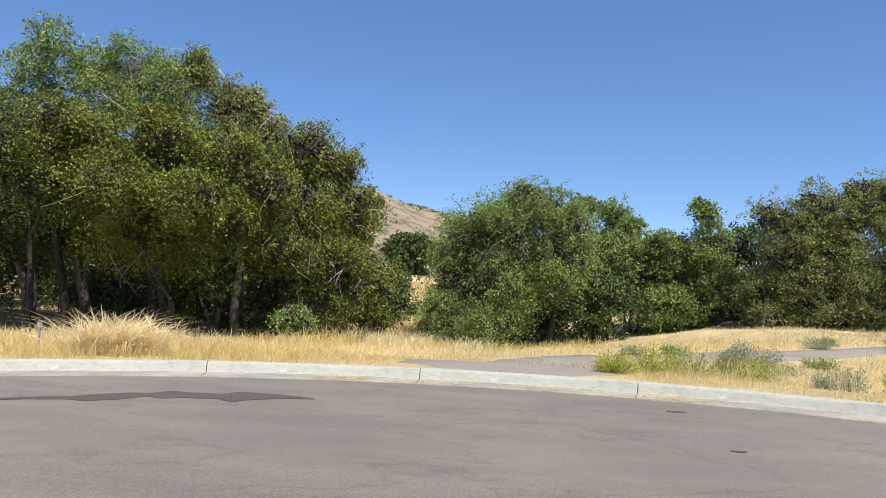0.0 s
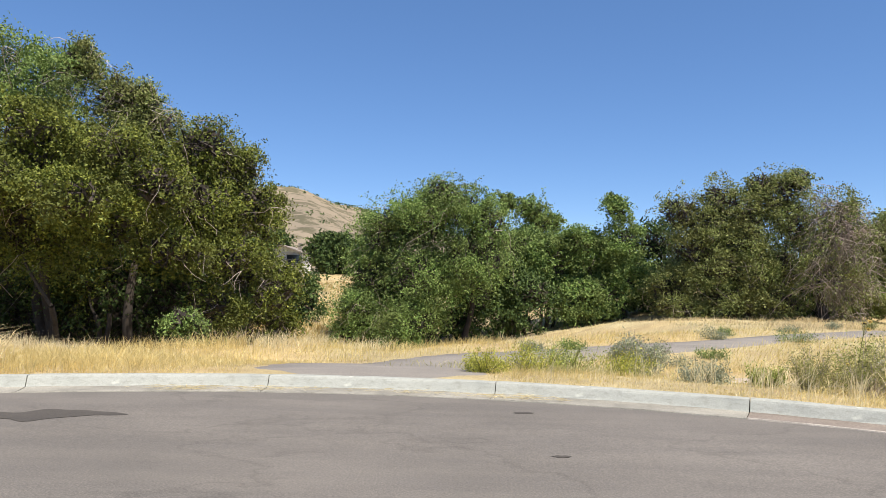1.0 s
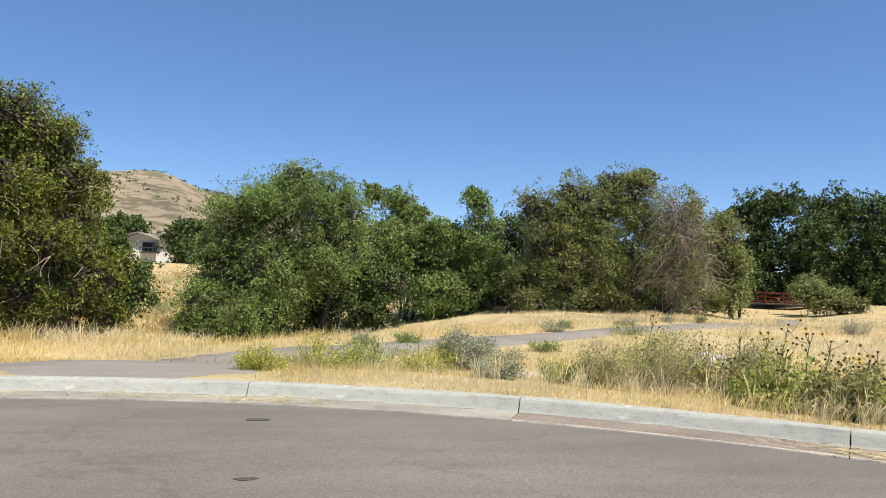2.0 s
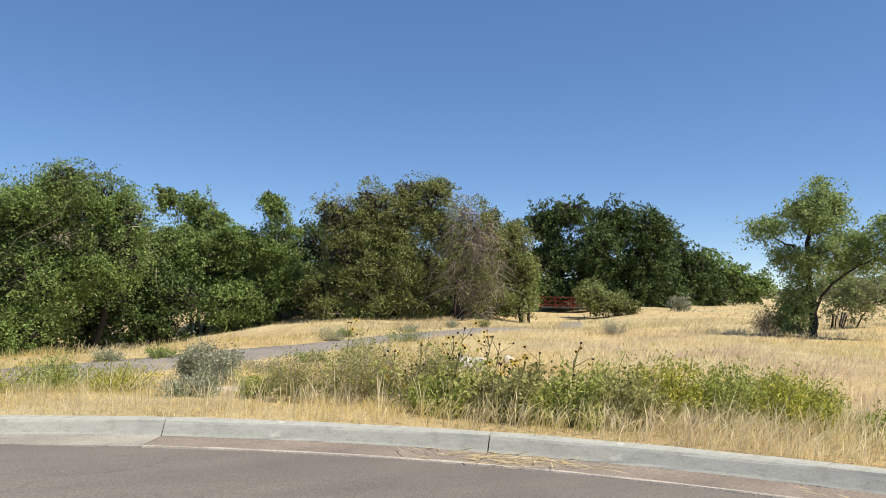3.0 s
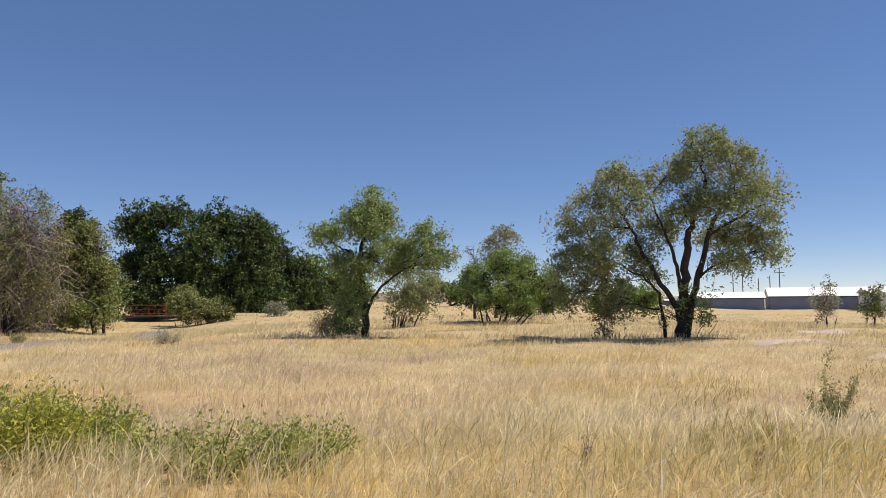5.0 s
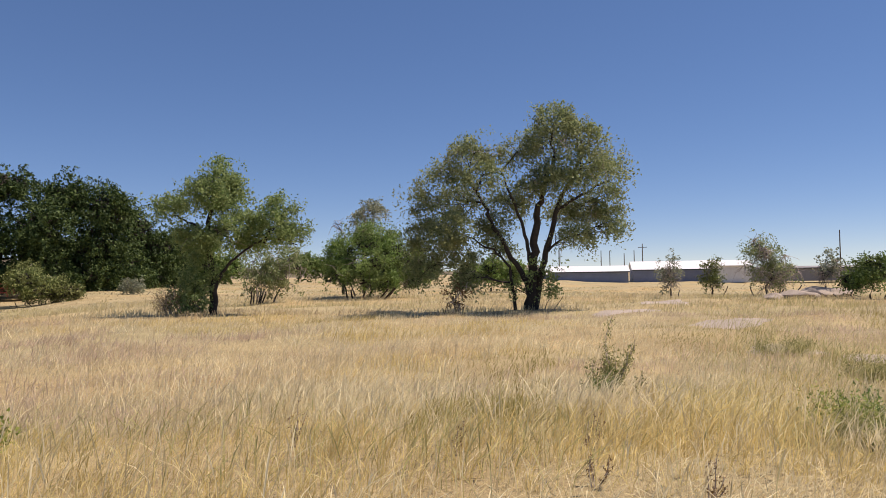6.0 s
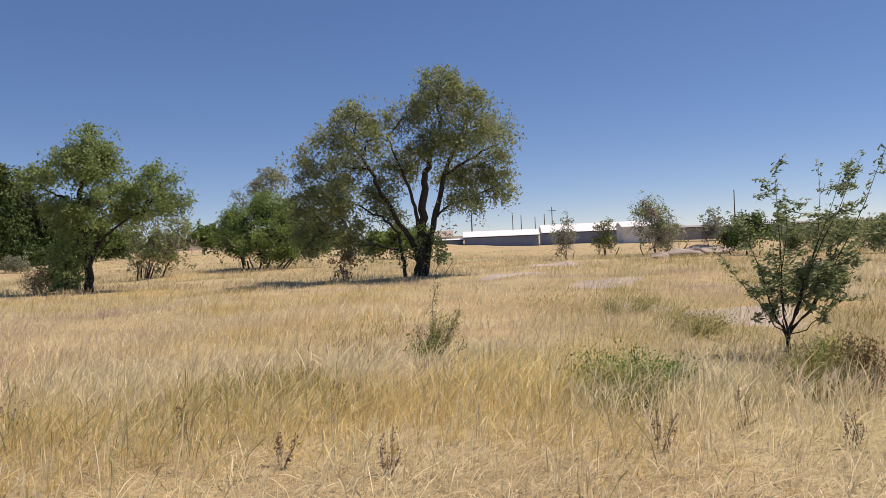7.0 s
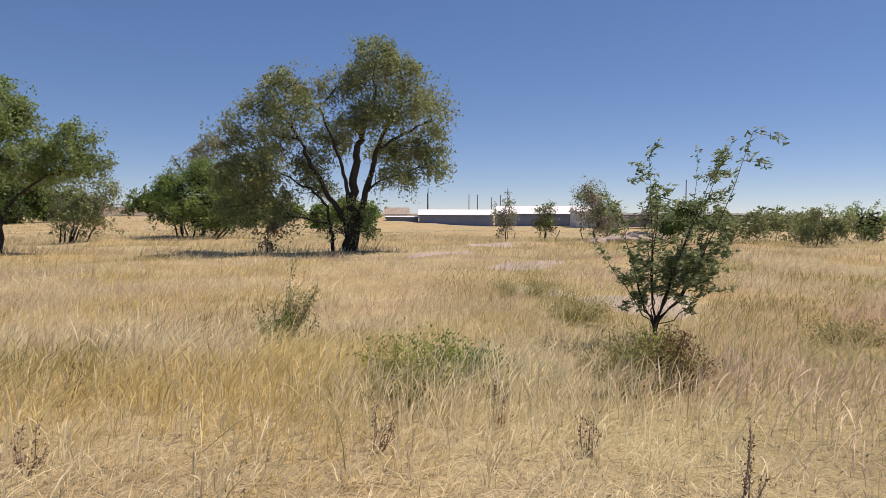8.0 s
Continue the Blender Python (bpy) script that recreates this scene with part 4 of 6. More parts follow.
    # added dark backing, so holes in the elm's crown read as shade
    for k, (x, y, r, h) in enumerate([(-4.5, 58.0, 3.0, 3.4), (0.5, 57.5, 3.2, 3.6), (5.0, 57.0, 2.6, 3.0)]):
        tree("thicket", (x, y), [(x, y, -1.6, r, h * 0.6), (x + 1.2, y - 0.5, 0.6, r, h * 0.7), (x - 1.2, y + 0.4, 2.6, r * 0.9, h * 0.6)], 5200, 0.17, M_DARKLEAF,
             "dark backing thicket added on the creek bank for shade behind the elm", 190 + k, trunks=4, girth=0.06, category="thicket", group=line, dead=60, spread=0.9)
    far = "dark trees behind the bridge"
    tree("maple_tree", (50.1, 76.4), [(50.6, 74.5, 11.0, 3.2, 2.2), (48.3, 76.8, 9.4, 2.9, 3.2), (49.5, 76.2, 4.8, 4.0, 3.6), (52.7, 72.9, 6.8, 3.9, 3.2), (53.5, 73.5, 3.2, 3.5, 3.0), (49.8, 75.0, 1.4, 4.2, 2.2), (54.5, 72.6, 1.3, 3.0, 1.8)],
         26000, 0.21, M_DARKLEAF, "tall dark green broadleaf tree behind the bridge", 31, girth=0.3, group=far)
    tree("maple_tree", (58.6, 73.8), [(56.7, 74.2, 10.0, 4.1, 3.0), (59.8, 71.4, 9.0, 3.7, 3.4), (59.0, 72.6, 4.9, 4.6, 3.7), (56.0, 75.5, 4.3, 3.4, 3.4), (61.5, 72.0, 3.0, 3.2, 2.8), (58.0, 72.4, 1.4, 4.2, 2.0), (62.5, 71.5, 1.2, 3.0, 1.6)],
         26000, 0.21, M_DARKLEAF, "wide dark green broadleaf tree at the field's edge", 32, girth=0.3, group=far)
    tree("maple_tree", (67.6, 75.0), [(66.2, 75.1, 6.6, 3.6, 4.0), (68.0, 73.7, 4.5, 3.0, 3.3), (64.8, 76.9, 3.7, 3.6, 3.3), (70.5, 74.5, 2.8, 3.2, 2.6), (66.5, 74.2, 1.3, 4.0, 1.8), (71.5, 74.0, 1.3, 3.4, 1.8)],
         18000, 0.22, M_DARKLEAF, "lower dark green tree sloping down to the hedge", 33, girth=0.22, group=far)
    tree("maple_tree", (43.5, 80.0), [(42.5, 79.5, 10.1, 1.9, 1.5), (42.3, 80.0, 7.4, 2.8, 2.8), (43.5, 79, 4.0, 3.4, 3.0), (44.5, 78.5, 1.4, 3.6, 2.0)],
         8000, 0.22, M_DARKLEAF, "dark treetop between the dead elm and the tall trees", 34, girth=0.2, group=far)
    tree("hedge_tree", (80.2, 83.1), [(79.1, 83.8, 5.2, 3.9, 3.6), (81.7, 81.4, 3.8, 3.9, 3.0), (76.0, 84.5, 3.6, 3.5, 3.0), (85.5, 80.0, 2.8, 3.5, 2.4), (78.5, 83.0, 1.6, 4.0, 1.8), (83.0, 80.8, 1.5, 3.6, 1.8)],
         9000, 0.27, M_LEAF, "distant green trees of the field hedge", 35, girth=0.2, group=far)
    tree("hedge_tree", (112, 84), [(108, 86, 3.0, 5.0, 2.4), (114, 82, 2.6, 5.0, 2.2), (121, 78, 2.2, 5.0, 2.0), (128, 73, 2.0, 5.0, 2.0)],
         8000, 0.35, M_LEAF, "far low hedge line across the field", 36, girth=0.2, group=far)
    tree("willow_bush", (44.0, 57.2), [(43.9, 56.8, 0.6, 2.0, 1.3), (42.7, 57.9, 1.0, 1.6, 1.3), (45.3, 56.0, 0.2, 1.4, 0.9)], 6000, 0.13, M_OLIVE,
         "rounded light green willow bush beside the bridge", 37, trunks=5, fork=0.15, girth=0.05, category="bush")
    tree("willow_bush", (44.4, 60.8), [(44.4, 60.6, 1.6, 1.5, 1.5)], 3500, 0.11, M_OLIVE,
         "dusty grey-green bush leaning on the bridge rail", 38, trunks=4, fork=0.15, girth=0.05, category="bush", dead=120)
    tree("sage_bush", (52.3, 57.2), [(52.2, 57.2, 0.6, 1.1, 0.8)], 1300, 0.12, M_GREY,
         "pale grey twiggy bush on the dry field", 39, core=False, trunks=5, fork=0.15, girth=0.03, category="bush", dead=140)

    open_field = "trees in the open field"
    tree("elm_tree", (31.6, 24.4), [(31.81, 23.79, 5.72, 1.21, 0.9), (31.06, 23.87, 4.87, 1.35, 0.88), (30.88, 25.99, 4.27, 0.96, 0.8), (32.55, 24.09, 4.52, 1.13, 0.91), (33.08, 21.43, 4.24, 0.88, 0.78), (33.21, 21.84, 3.41, 1.26, 0.63), (34.05, 21.07, 3.35, 0.53, 0.53), (32.93, 23.18, 3.73, 0.91, 0.64), (31.36, 23.47, 3.23, 1.24, 0.77), (31.17, 24.91, 2.95, 1.0, 0.84), (33.11, 23.36, 2.83, 1.07, 0.54), (31.19, 24.34, 1.7, 0.8, 0.94), (30.95, 24.4, 0.9, 0.85, 0.8), (30.8, 24.6, 0.25, 0.95, 0.65)],
         11500, 0.085, M_ELM, "small elm tree with a leaning side limb in dry grass", 41, core=False, airy=0.2, lush=1.9, clump=0.22, boughs=SMALL_ELM, girth=0.15, dead=60, group=open_field, ragged=1.3, fill=0.45)
    tree("elm_bush", (41.0, 30.4), [(40.8, 30.4, 2.3, 1.5, 1.5), (41.6, 29.7, 1.5, 1.1, 1.2), (42.3, 29.2, 2.4, 1.2, 1.2), (41.0, 30.2, 0.8, 1.4, 0.9), (42.2, 29.3, 1.0, 1.1, 0.9)], 4200, 0.10, M_PALE,
         "scrubby olive bush of bare stems behind the small elm", 42, core=False, trunks=7, fork=0.3, girth=0.06, category="bush", dead=220, spread=0.6)
    tree("elm_bush", (49.8, 28.8), [(50.22, 28.76, 3.35, 2.49, 1.44), (49.17, 30.24, 2.37, 1.68, 1.36), (50.49, 26.82, 2.49, 1.89, 1.57), (48.74, 27.55, 1.72, 2.2, 1.23), (52.33, 26.11, 1.89, 1.36, 1.6), (48.29, 29.86, 1.18, 1.42, 1.02), (49.25, 27.5, 0.75, 2.2, 0.92), (52.13, 26.48, 0.9, 1.2, 1.04)],
         24000, 0.095, M_BRIGHT, "dense bright green bush on many low stems", 43, trunks=8, fork=0.22, girth=0.08, category="bush", dead=160, spread=1.4, wind=(0.2, -0.3, 0.5), hang=-0.1)
    tree("elm_tree", (58.0, 35.1), [(58.1, 34.3, 6.6, 1.5, 1.1), (57.5, 35.0, 5.4, 1.3, 1.3), (58.5, 34.4, 4.0, 1.5, 1.3)],
         2600, 0.13, M_GREY, "thin pale-leaved elm tree behind the green bush", 44, core=False, girth=0.13, dead=260, group=open_field, ragged=1.3)
    tree("bare_snag", (59.0, 38.0), [(58.4, 37.6, 5.6, 1.0, 1.1), (59.0, 38.0, 4.4, 1.1, 1.2)], 0, 0.1, M_GREY,
         "bare dead forked snag behind the green bush", 45, girth=0.11, dead=30, tips=7, twig=0.02, fork=0.5)
    tree("elm_tree", (37.8, 11.5), [(38.12, 10.27, 7.97, 1.06, 0.62), (37.97, 9.23, 7.01, 1.35, 0.84), (38.77, 10.82, 7.1, 1.38, 0.89), (39.62, 8.5, 5.83, 1.1, 1.2), (37.69, 9.08, 5.56, 1.34, 1.01), (40.23, 8.84, 4.34, 1.12, 1.08), (39.88, 9.82, 4.14, 1.23, 0.84), (39.94, 8.34, 3.19, 0.58, 0.62), (37.26, 10.33, 5.4, 1.07, 0.84), (37.71, 11.95, 6.47, 1.08, 0.78), (35.62, 13.07, 6.29, 1.33, 0.71), (35.73, 14.48, 5.65, 0.93, 0.93), (35.39, 12.49, 5.19, 1.11, 0.83), (34.75, 15.06, 4.4, 0.91, 0.96), (36.53, 14.38, 4.36, 1.24, 0.94), (34.71, 13.75, 3.13, 1.3, 0.93), (35.24, 15.25, 2.74, 1.07, 0.97), (35.24, 13.66, 2.09, 1.13, 0.8), (35.08, 14.92, 1.52, 0.96, 0.72), (38.02, 12.41, 4.44, 1.14, 0.84), (37.26, 13.02, 3.32, 1.08, 0.74), (36.76, 10.88, 4.82, 0.79, 0.7), (38.44, 9.53, 2.83, 1.09, 0.52), (36.04, 13.7, 1.02, 0.82, 0.58), (37.63, 12.96, 2.35, 0.89, 0.64), (39.48, 10.68, 4.04, 0.8, 0.65)],
         17500, 0.082, M_PALE, "big spreading elm tree with forked dark trunk and thin leaves", 46, core=False, lush=1.9, boughs=BIG_ELM, girth=0.2, dead=300, group=open_field, ragged=1.25, fill=0.4, spread=0.35, limb=0.38, clump=0.24, airy=0.1, hang=0.7)
    tree("root_shoots", (37.4, 11.2), [(37.6, 11.0, 1.3, 0.7, 0.7), (37.8, 10.6, 0.7, 0.7, 0.5), (37.4, 11.9, 0.8, 0.6, 0.5)], 700, 0.085, M_ELM,
         "leafy shoots round the foot of the big elm", 47, core=False, trunks=4, fork=0.3, girth=0.02, category="shrub")
    tree("thorn_shrub", (35.0, 13.6), [(35.0, 13.6, 0.4, 0.6, 0.6)], 160, 0.08, M_RUST,
         "bare brown shrub standing in the big elm's shade", 48, core=False, trunks=5, fork=0.4, girth=0.025, category="shrub", dead=40)
    tree("field_bush", (72.0, 30.2), [(72.0, 30.1, 1.6, 1.8, 1.6), (73.2, 28.4, 1.2, 1.7, 1.3), (70.8, 32.0, 1.1, 1.7, 1.2)], 5000, 0.18, M_BRIGHT,
         "yellow-green bush far across the field", 49, trunks=4, fork=0.2, girth=0.06, category="bush")
    sapling((20.1, -2.15))
    small = "bushes before the long sheds"
    tree("field_bush", (55.3, 9.4), [(55.3, 9.4, 1.4, 0.8, 0.9), (55.3, 9.5, 0.5, 0.7, 0.6)], 800, 0.09, M_GREY, "small thin olive tree before the long sheds", 51, core=False, girth=0.04, fork=0.3, category="bush", group=small, dead=140, trunks=3, ragged=1.5)
    tree("field_bush", (57.1, 7.2), [(57.2, 7.2, 1.5, 0.7, 0.7), (57.2, 7.4, 0.5, 0.9, 0.6)], 1200, 0.09, M_OLIVE, "small dark green tree before the long sheds", 52, core=False, ragged=1.5, dead=60, girth=0.04, fork=0.3, category="bush", group=small, trunks=3)
    tree("field_bush", (57.2, 4.1), [(57.3, 4.2, 2.1, 1.3, 1.4), (57.4, 3.7, 1.0, 1.5, 1.0)], 2600, 0.085, M_PALE, "tall thin bush of pinkish-grey twigs", 53, core=False, girth=0.05, fork=0.25, category="bush", group=small, dead=620, trunks=6, twig=0.014)
    tree("field_bush", (56.5, 0.9), [(56.7, 0.7, 1.5, 0.8, 0.9)], 500, 0.11, M_GREY, "thin bare-stemmed grey tree", 54, core=False, girth=0.05, fork=0.4, category="bush", group=small, dead=160)
    tree("field_bush", (54.3, -1.5), [(54.3, -1.6, 1.1, 1.3, 1.1), (54.0, -0.5, 0.6, 0.9, 0.7)], 3600, 0.095, M_LEAF, "dense dark green bush before the dull shed", 59, girth=0.05, fork=0.2, category="bush", group=small, trunks=4)
    tree("field_bush", (55.9, -3.9), [(55.9, -3.9, 0.5, 1.0, 0.9), (56.4, -5.1, 0.7, 1.0, 0.9)], 2600, 0.095, M_PALE, "green leafy bush on the field's edge", 55, core=False, dead=60, girth=0.05, fork=0.2, category="bush", group=small, trunks=4)
    tree("field_bush", (60.0, -6.5), [(60.1, -6.4, 0.6, 1.1, 1.0), (60.5, -8.0, 0.6, 1.2, 0.9)], 2600, 0.10, M_PALE, "light green leafy bush on the field's edge", 56, core=False, dead=60, girth=0.05, fork=0.2, category="bush", group=small, trunks=4)
    tree("field_bush", (53.1, -8.0), [(53.2, -8.0, 0.6, 1.3, 1.1), (53.6, -9.1, 0.7, 0.9, 0.9)], 3000, 0.095, M_PALE, "round green bush on several stems", 57, core=False, dead=60, girth=0.05, fork=0.2, category="bush", group=small, trunks=4)
    tree("field_bush", (63.3, -12.3), [(63.3, -12.3, 0.7, 1.8, 1.3), (64, -15, 0.8, 2.0, 1.4)], 3600, 0.11, M_ELM, "dark green bush at the far edge of the field", 58, girth=0.06, fork=0.2, category="bush", group=small, trunks=4)
    beyond = "trees round the far house"
    tree("garden_tree", (-28.0, 148.5), [(-29.1, 148.3, 7.4, 5.4, 4.6), (-25.6, 148.3, 8.4, 4.4, 4.6), (-27.5, 148, 4.8, 5.5, 3.0)], 9000, 0.38, M_DARKLEAF, "round dark green tree in front of the hillside", 61, girth=0.3, group=beyond)
    tree("garden_tree", (-42.6, 150), [(-42.6, 149, 7.2, 2.9, 3.2), (-44.6, 150, 9.4, 3.0, 2.5), (-42.5, 149, 4.6, 2.9, 2.6)], 5000, 0.36, M_DARKLEAF, "dark tree beside the grey house", 65, girth=0.25, group=beyond)
    tree("garden_tree", (-45.5, 170), [(-45.5, 169, 10.4, 4.8, 4.0), (-50, 170, 9.0, 5.0, 4.0)], 6000, 0.4, M_DARKLEAF, "dark tree behind the grey house", 62, girth=0.3, group=beyond)
    tree("garden_tree", (-18.5, 142), [(-18.9, 141.6, 7.6, 4.2, 4.0), (-15.5, 141, 6.0, 4.2, 3.4)], 6000, 0.36, M_LEAF, "green tree beyond the creek", 63, girth=0.25, group=beyond)
    tree("field_bush", (-7.5, 60.5), [(-7.5, 60.5, 0.4, 1.0, 1.2), (-8.4, 61, 0, 0.9, 0.9)], 1500, 0.14, M_OLIVE, "small olive bush between the groves", 64, trunks=3, fork=0.2, girth=0.04, category="bush", dead=50)

# ---------------- bridge, sheds, poles, house ----------------


def build_bridge():
    """A small footbridge with red-brown steel rails; its near rail faces the road."""
    ax, ay = 45.2, 72.3
    turn = math.degrees(math.atan2(-0.68, 0.74))
    root = thing("footbridge", (ax, ay, -0.3), "small footbridge with rust-red steel rails over the creek", "bridge", turn=turn)
    part("deck", box((-0.4, 0, 0.02), (7.4, 2.3, 0.16), 0.02), M_POLE, root, "grey plank deck")
    for side in (0.0, 2.2):
        for k in range(5):
            x = 0.1 + 1.75 * k
            part("post", box((x, side, 0.0), (x + 0.12, side + 0.1, 1.25), 0.01), M_STEEL, root)
            if k < 4:
                bm = bmesh.new()
                m = Matrix.Translation((x + 0.93, side + 0.05, 0.66)) @ Matrix.Rotation(-0.5, 4, 'Y') @ Matrix.Diagonal((1.9, 0.05, 0.07, 1))
                bmesh.ops.create_cube(bm, size=1.0, matrix=m)
                part("brace", bm, M_STEEL, root)
        for z in (0.35, 0.78):
            part("rail", box((0.0, side + 0.02, z), (7.3, side + 0.08, z + 0.09), 0.008), M_STEEL, root)
        part("top_rail", box((-0.1, side - 0.02, 1.2), (7.4, side + 0.12, 1.31), 0.012), M_STEEL, root)


def shed(place, turn, length, depth, eaves, ridge, wall_mat, label, doors, fascia=True, roof_mat=None):
    """A long low metal shed: it runs along its own x, and its door side faces its -y."""
    root = thing("storage_shed", place, label, "shed", "long low sheds", turn=turn)
    part("wall", box((0, 0, -0.3), (length, depth, eaves)), wall_mat, root)
    bm = bmesh.new()
    o = 0.35
    ring = [(-o, eaves), (depth / 2, ridge), (depth + o, eaves), (depth + o, eaves + 0.14), (depth / 2, ridge + 0.14), (-o, eaves + 0.14)]
    ends = []
    for x in (-o, length + o):
        ends.append([bm.verts.new((x, y, z)) for y, z in ring])
    for i in range(6):
        j = (i + 1) % 6
        bm.faces.new((ends[0][i], ends[0][j], ends[1][j], ends[1][i]))
    for e in ends:
        bm.faces.new((e[0], e[1], e[4], e[5]))
        bm.faces.new((e[1], e[2], e[3], e[4]))
    part("roof", bm, roof_mat or M_ROOF_WHITE, root, "low grey metal roof" if roof_mat else "low white metal roof")
    for x in (0.0, length):
        bm = bmesh.new()
        a, b, c = (bm.verts.new((x + s * 0.01 * (1 if x else -1), y, z)) for s, y, z in ((1, 0, eaves), (1, depth, eaves), (1, depth / 2, ridge - 0.02)))
        bm.faces.new((a, b, c))
        ex = bmesh.ops.extrude_face_region(bm, geom=bm.faces[:])
        bmesh.ops.translate(bm, verts=[v for v in ex["geom"] if isinstance(v, bmesh.types.BMVert)], vec=(-0.2 if x else 0.2, 0, 0))
        part("gable", bm, M_WALL_WHITE, root)
    if fascia:
        part("fascia", box((-0.3, -0.42, eaves - 0.12), (length + 0.3, -0.36, eaves + 0.1)), M_TRIM, root)
    if doors:
        w = length / doors
        for k in range(doors):
            part("roller_door", box((k * w + 0.25, -0.05, -0.25), ((k + 1) * w - 0.25, 0.01, eaves - 0.55), 0.01), wall_mat, root)
    return root


def build_sheds():
    turn = math.degrees(math.atan2(-0.94, 0.35))
    # the long walls lie along (0.35, -0.94) and face the field; sheds are turned so that their doors look at it
    def at(s, back):
        return (168.5 + 0.35 * s + 0.94 * back, 61.5 - 0.94 * s + 0.35 * back, -1.25)
    shed(at(0, 0), turn, 17.5, 9, 2.4, 3.75, M_WALL_BLUE, "long low shed with slate-blue doors and white metal roof", 6)
    shed(at(19, 5), turn, 24.0, 10, 2.7, 4.7, M_WALL_BLUE, "second long blue shed with a bright white roof", 8)
    shed(at(-8, 3), turn, 7.5, 6, 1.9, 2.2, M_WALL_BLUE, "low blue side shed with a pale flat roof", 2)
    shed(at(36, -6), turn, 7.0, 8, 3.3, 4.4, M_WALL_WHITE, "small white gabled shed with one dark door", 1, False)
    shed(at(47, 4), turn, 50.0, 10, 2.6, 3.0, M_WALL_DULL, "long dull grey shed half hidden by bushes", 12, True, M_WALL_DULL)
    root = thing("gabled_house", (215, 92, -2.5), "tan gabled house roof far behind the trees", "house", turn=turn)
    part("wall", box((0, 0, 0), (7, 6, 4.2)), M_SIDING, root)
    bm = bmesh.new()
    sides = [[bm.verts.new((x, y, z)) for y, z in ((-0.5, 4.1), (3, 6.2), (6.5, 4.1))] for x in (-0.5, 7.5)]
    for i in range(3):
        j = (i + 1) % 3
        bm.faces.new((sides[0][i], sides[0][j], sides[1][j], sides[1][i]))
    for s in sides:
        bm.faces.new(s)
    part("roof", bm, M_BARE, root, "tan roof")


def build_poles():
    spots = [(189.6, 45.6, 8.1), (188.1, 2.3, 9.6), (185.2, 66.0, 7.0), (192.0, 68.5, 8.6), (200, 59.5, 7.0), (203, 58.0, 7.0), (210, 56.0, 6.4), (200, 50.5, 6.8)]
    first = None
    for x, y, top in spots:
        t = Tubes()
        t.add([(0, 0, 0), (0, 0, top * 0.5), (0, 0, top + 1.2)], [0.15, 0.13, 0.10], 8)
        root = thing("utility_pole", (x, y, -1.2), "thin dark wooden utility pole behind the sheds", "utility pole", "utility poles on the skyline")
        part("pole", t.mesh("pole"), M_POLE, root)
        if first is None:
            part("crossarm", box((-0.06, -1.1, top + 0.2), (0.06, 1.1, top + 0.34)), M_POLE, root)
        first = root


def build_house():
    """A two-storey pale grey house with a balcony, its gable towards the road."""
    root = thing("house", (-44.6, 158.0, float(ground_z(-40, 158)) - 0.3), "two-storey pale grey house with a dark balcony on the rise", "house")
    part("wall", box((0, 0, -0.6), (8.4, 9, 4.9)), M_SIDING, root)
    part("lower_wall", box((-0.06, -0.08, -0.5), (8.46, 0.05, 2.1)), M_WALL_WHITE, root, "pale lower storey wall")
    bm = bmesh.new()
    ring = ((-0.8, 4.6), (4.2, 6.3), (9.2, 4.6), (9.2, 4.85), (4.2, 6.55), (-0.8, 4.85))
    sides = [[bm.verts.new((x, y, z)) for x, z in ring] for y in (-1.4, 9.4)]
    for i in range(6):
        j = (i + 1) % 6
        bm.faces.new((sides[0][i], sides[0][j], sides[1][j], sides[1][i]))
    for s in sides:
        bm.faces.new((s[0], s[1], s[4], s[5]))
        bm.faces.new((s[1], s[2], s[3], s[4]))
    part("roof", bm, M_SHINGLE, root, "low brown shingled roof")
    bm = bmesh.new()
    tri = [[bm.verts.new((x, y, z)) for x, z in ((0, 4.85), (8.4, 4.85), (4.2, 6.25))] for y in (0.0, 0.2)]
    bm.faces.new(tri[0])
    bm.faces.new(tri[1])
    for i in range(3):
        j = (i + 1) % 3
        bm.faces.new((tri[0][i], tri[0][j], tri[1][j], tri[1][i]))
    part("gable", bm, M_WALL_WHITE, root)
    for x in (4.95,):
        win = part("window", box((x, -0.06, 2.5), (x + 3.0, 0.05, 4.4)), M_TRIM, root)
        part("pane", box((x + 0.1, -0.1, 2.6), (x + 1.45, -0.05, 4.3)), M_GLASS, win)
        part("pane", box((x + 1.55, -0.1, 2.6), (x + 2.9, -0.05, 4.3)), M_GLASS, win)
    balcony = part("balcony", box((4.7, -1.5, 2.15), (8.3, -0.08, 2.4)), M_TRIM, root, "dark balcony deck")
    for k in range(5):
        x = 4.75 + 0.85 * k
        part("baluster", box((x, -1.48, 2.4), (x + 0.1, -1.4, 3.2)), M_TRIM, balcony)
    part("handrail", box((4.7, -1.52, 3.15), (8.3, -1.38, 3.3)), M_TRIM, balcony)
    for x in (4.8, 8.1):
        part("post", box((x, -1.45, -0.4), (x + 0.14, -1.31, 2.15)), M_WALL_WHITE, root)
    part("chimney", box((6.8, 3.0, 5.0), (7.5, 3.8, 7.2)), M_SHINGLE, root)


# ---------------- weeds, shrubs, stones and straw ----------------


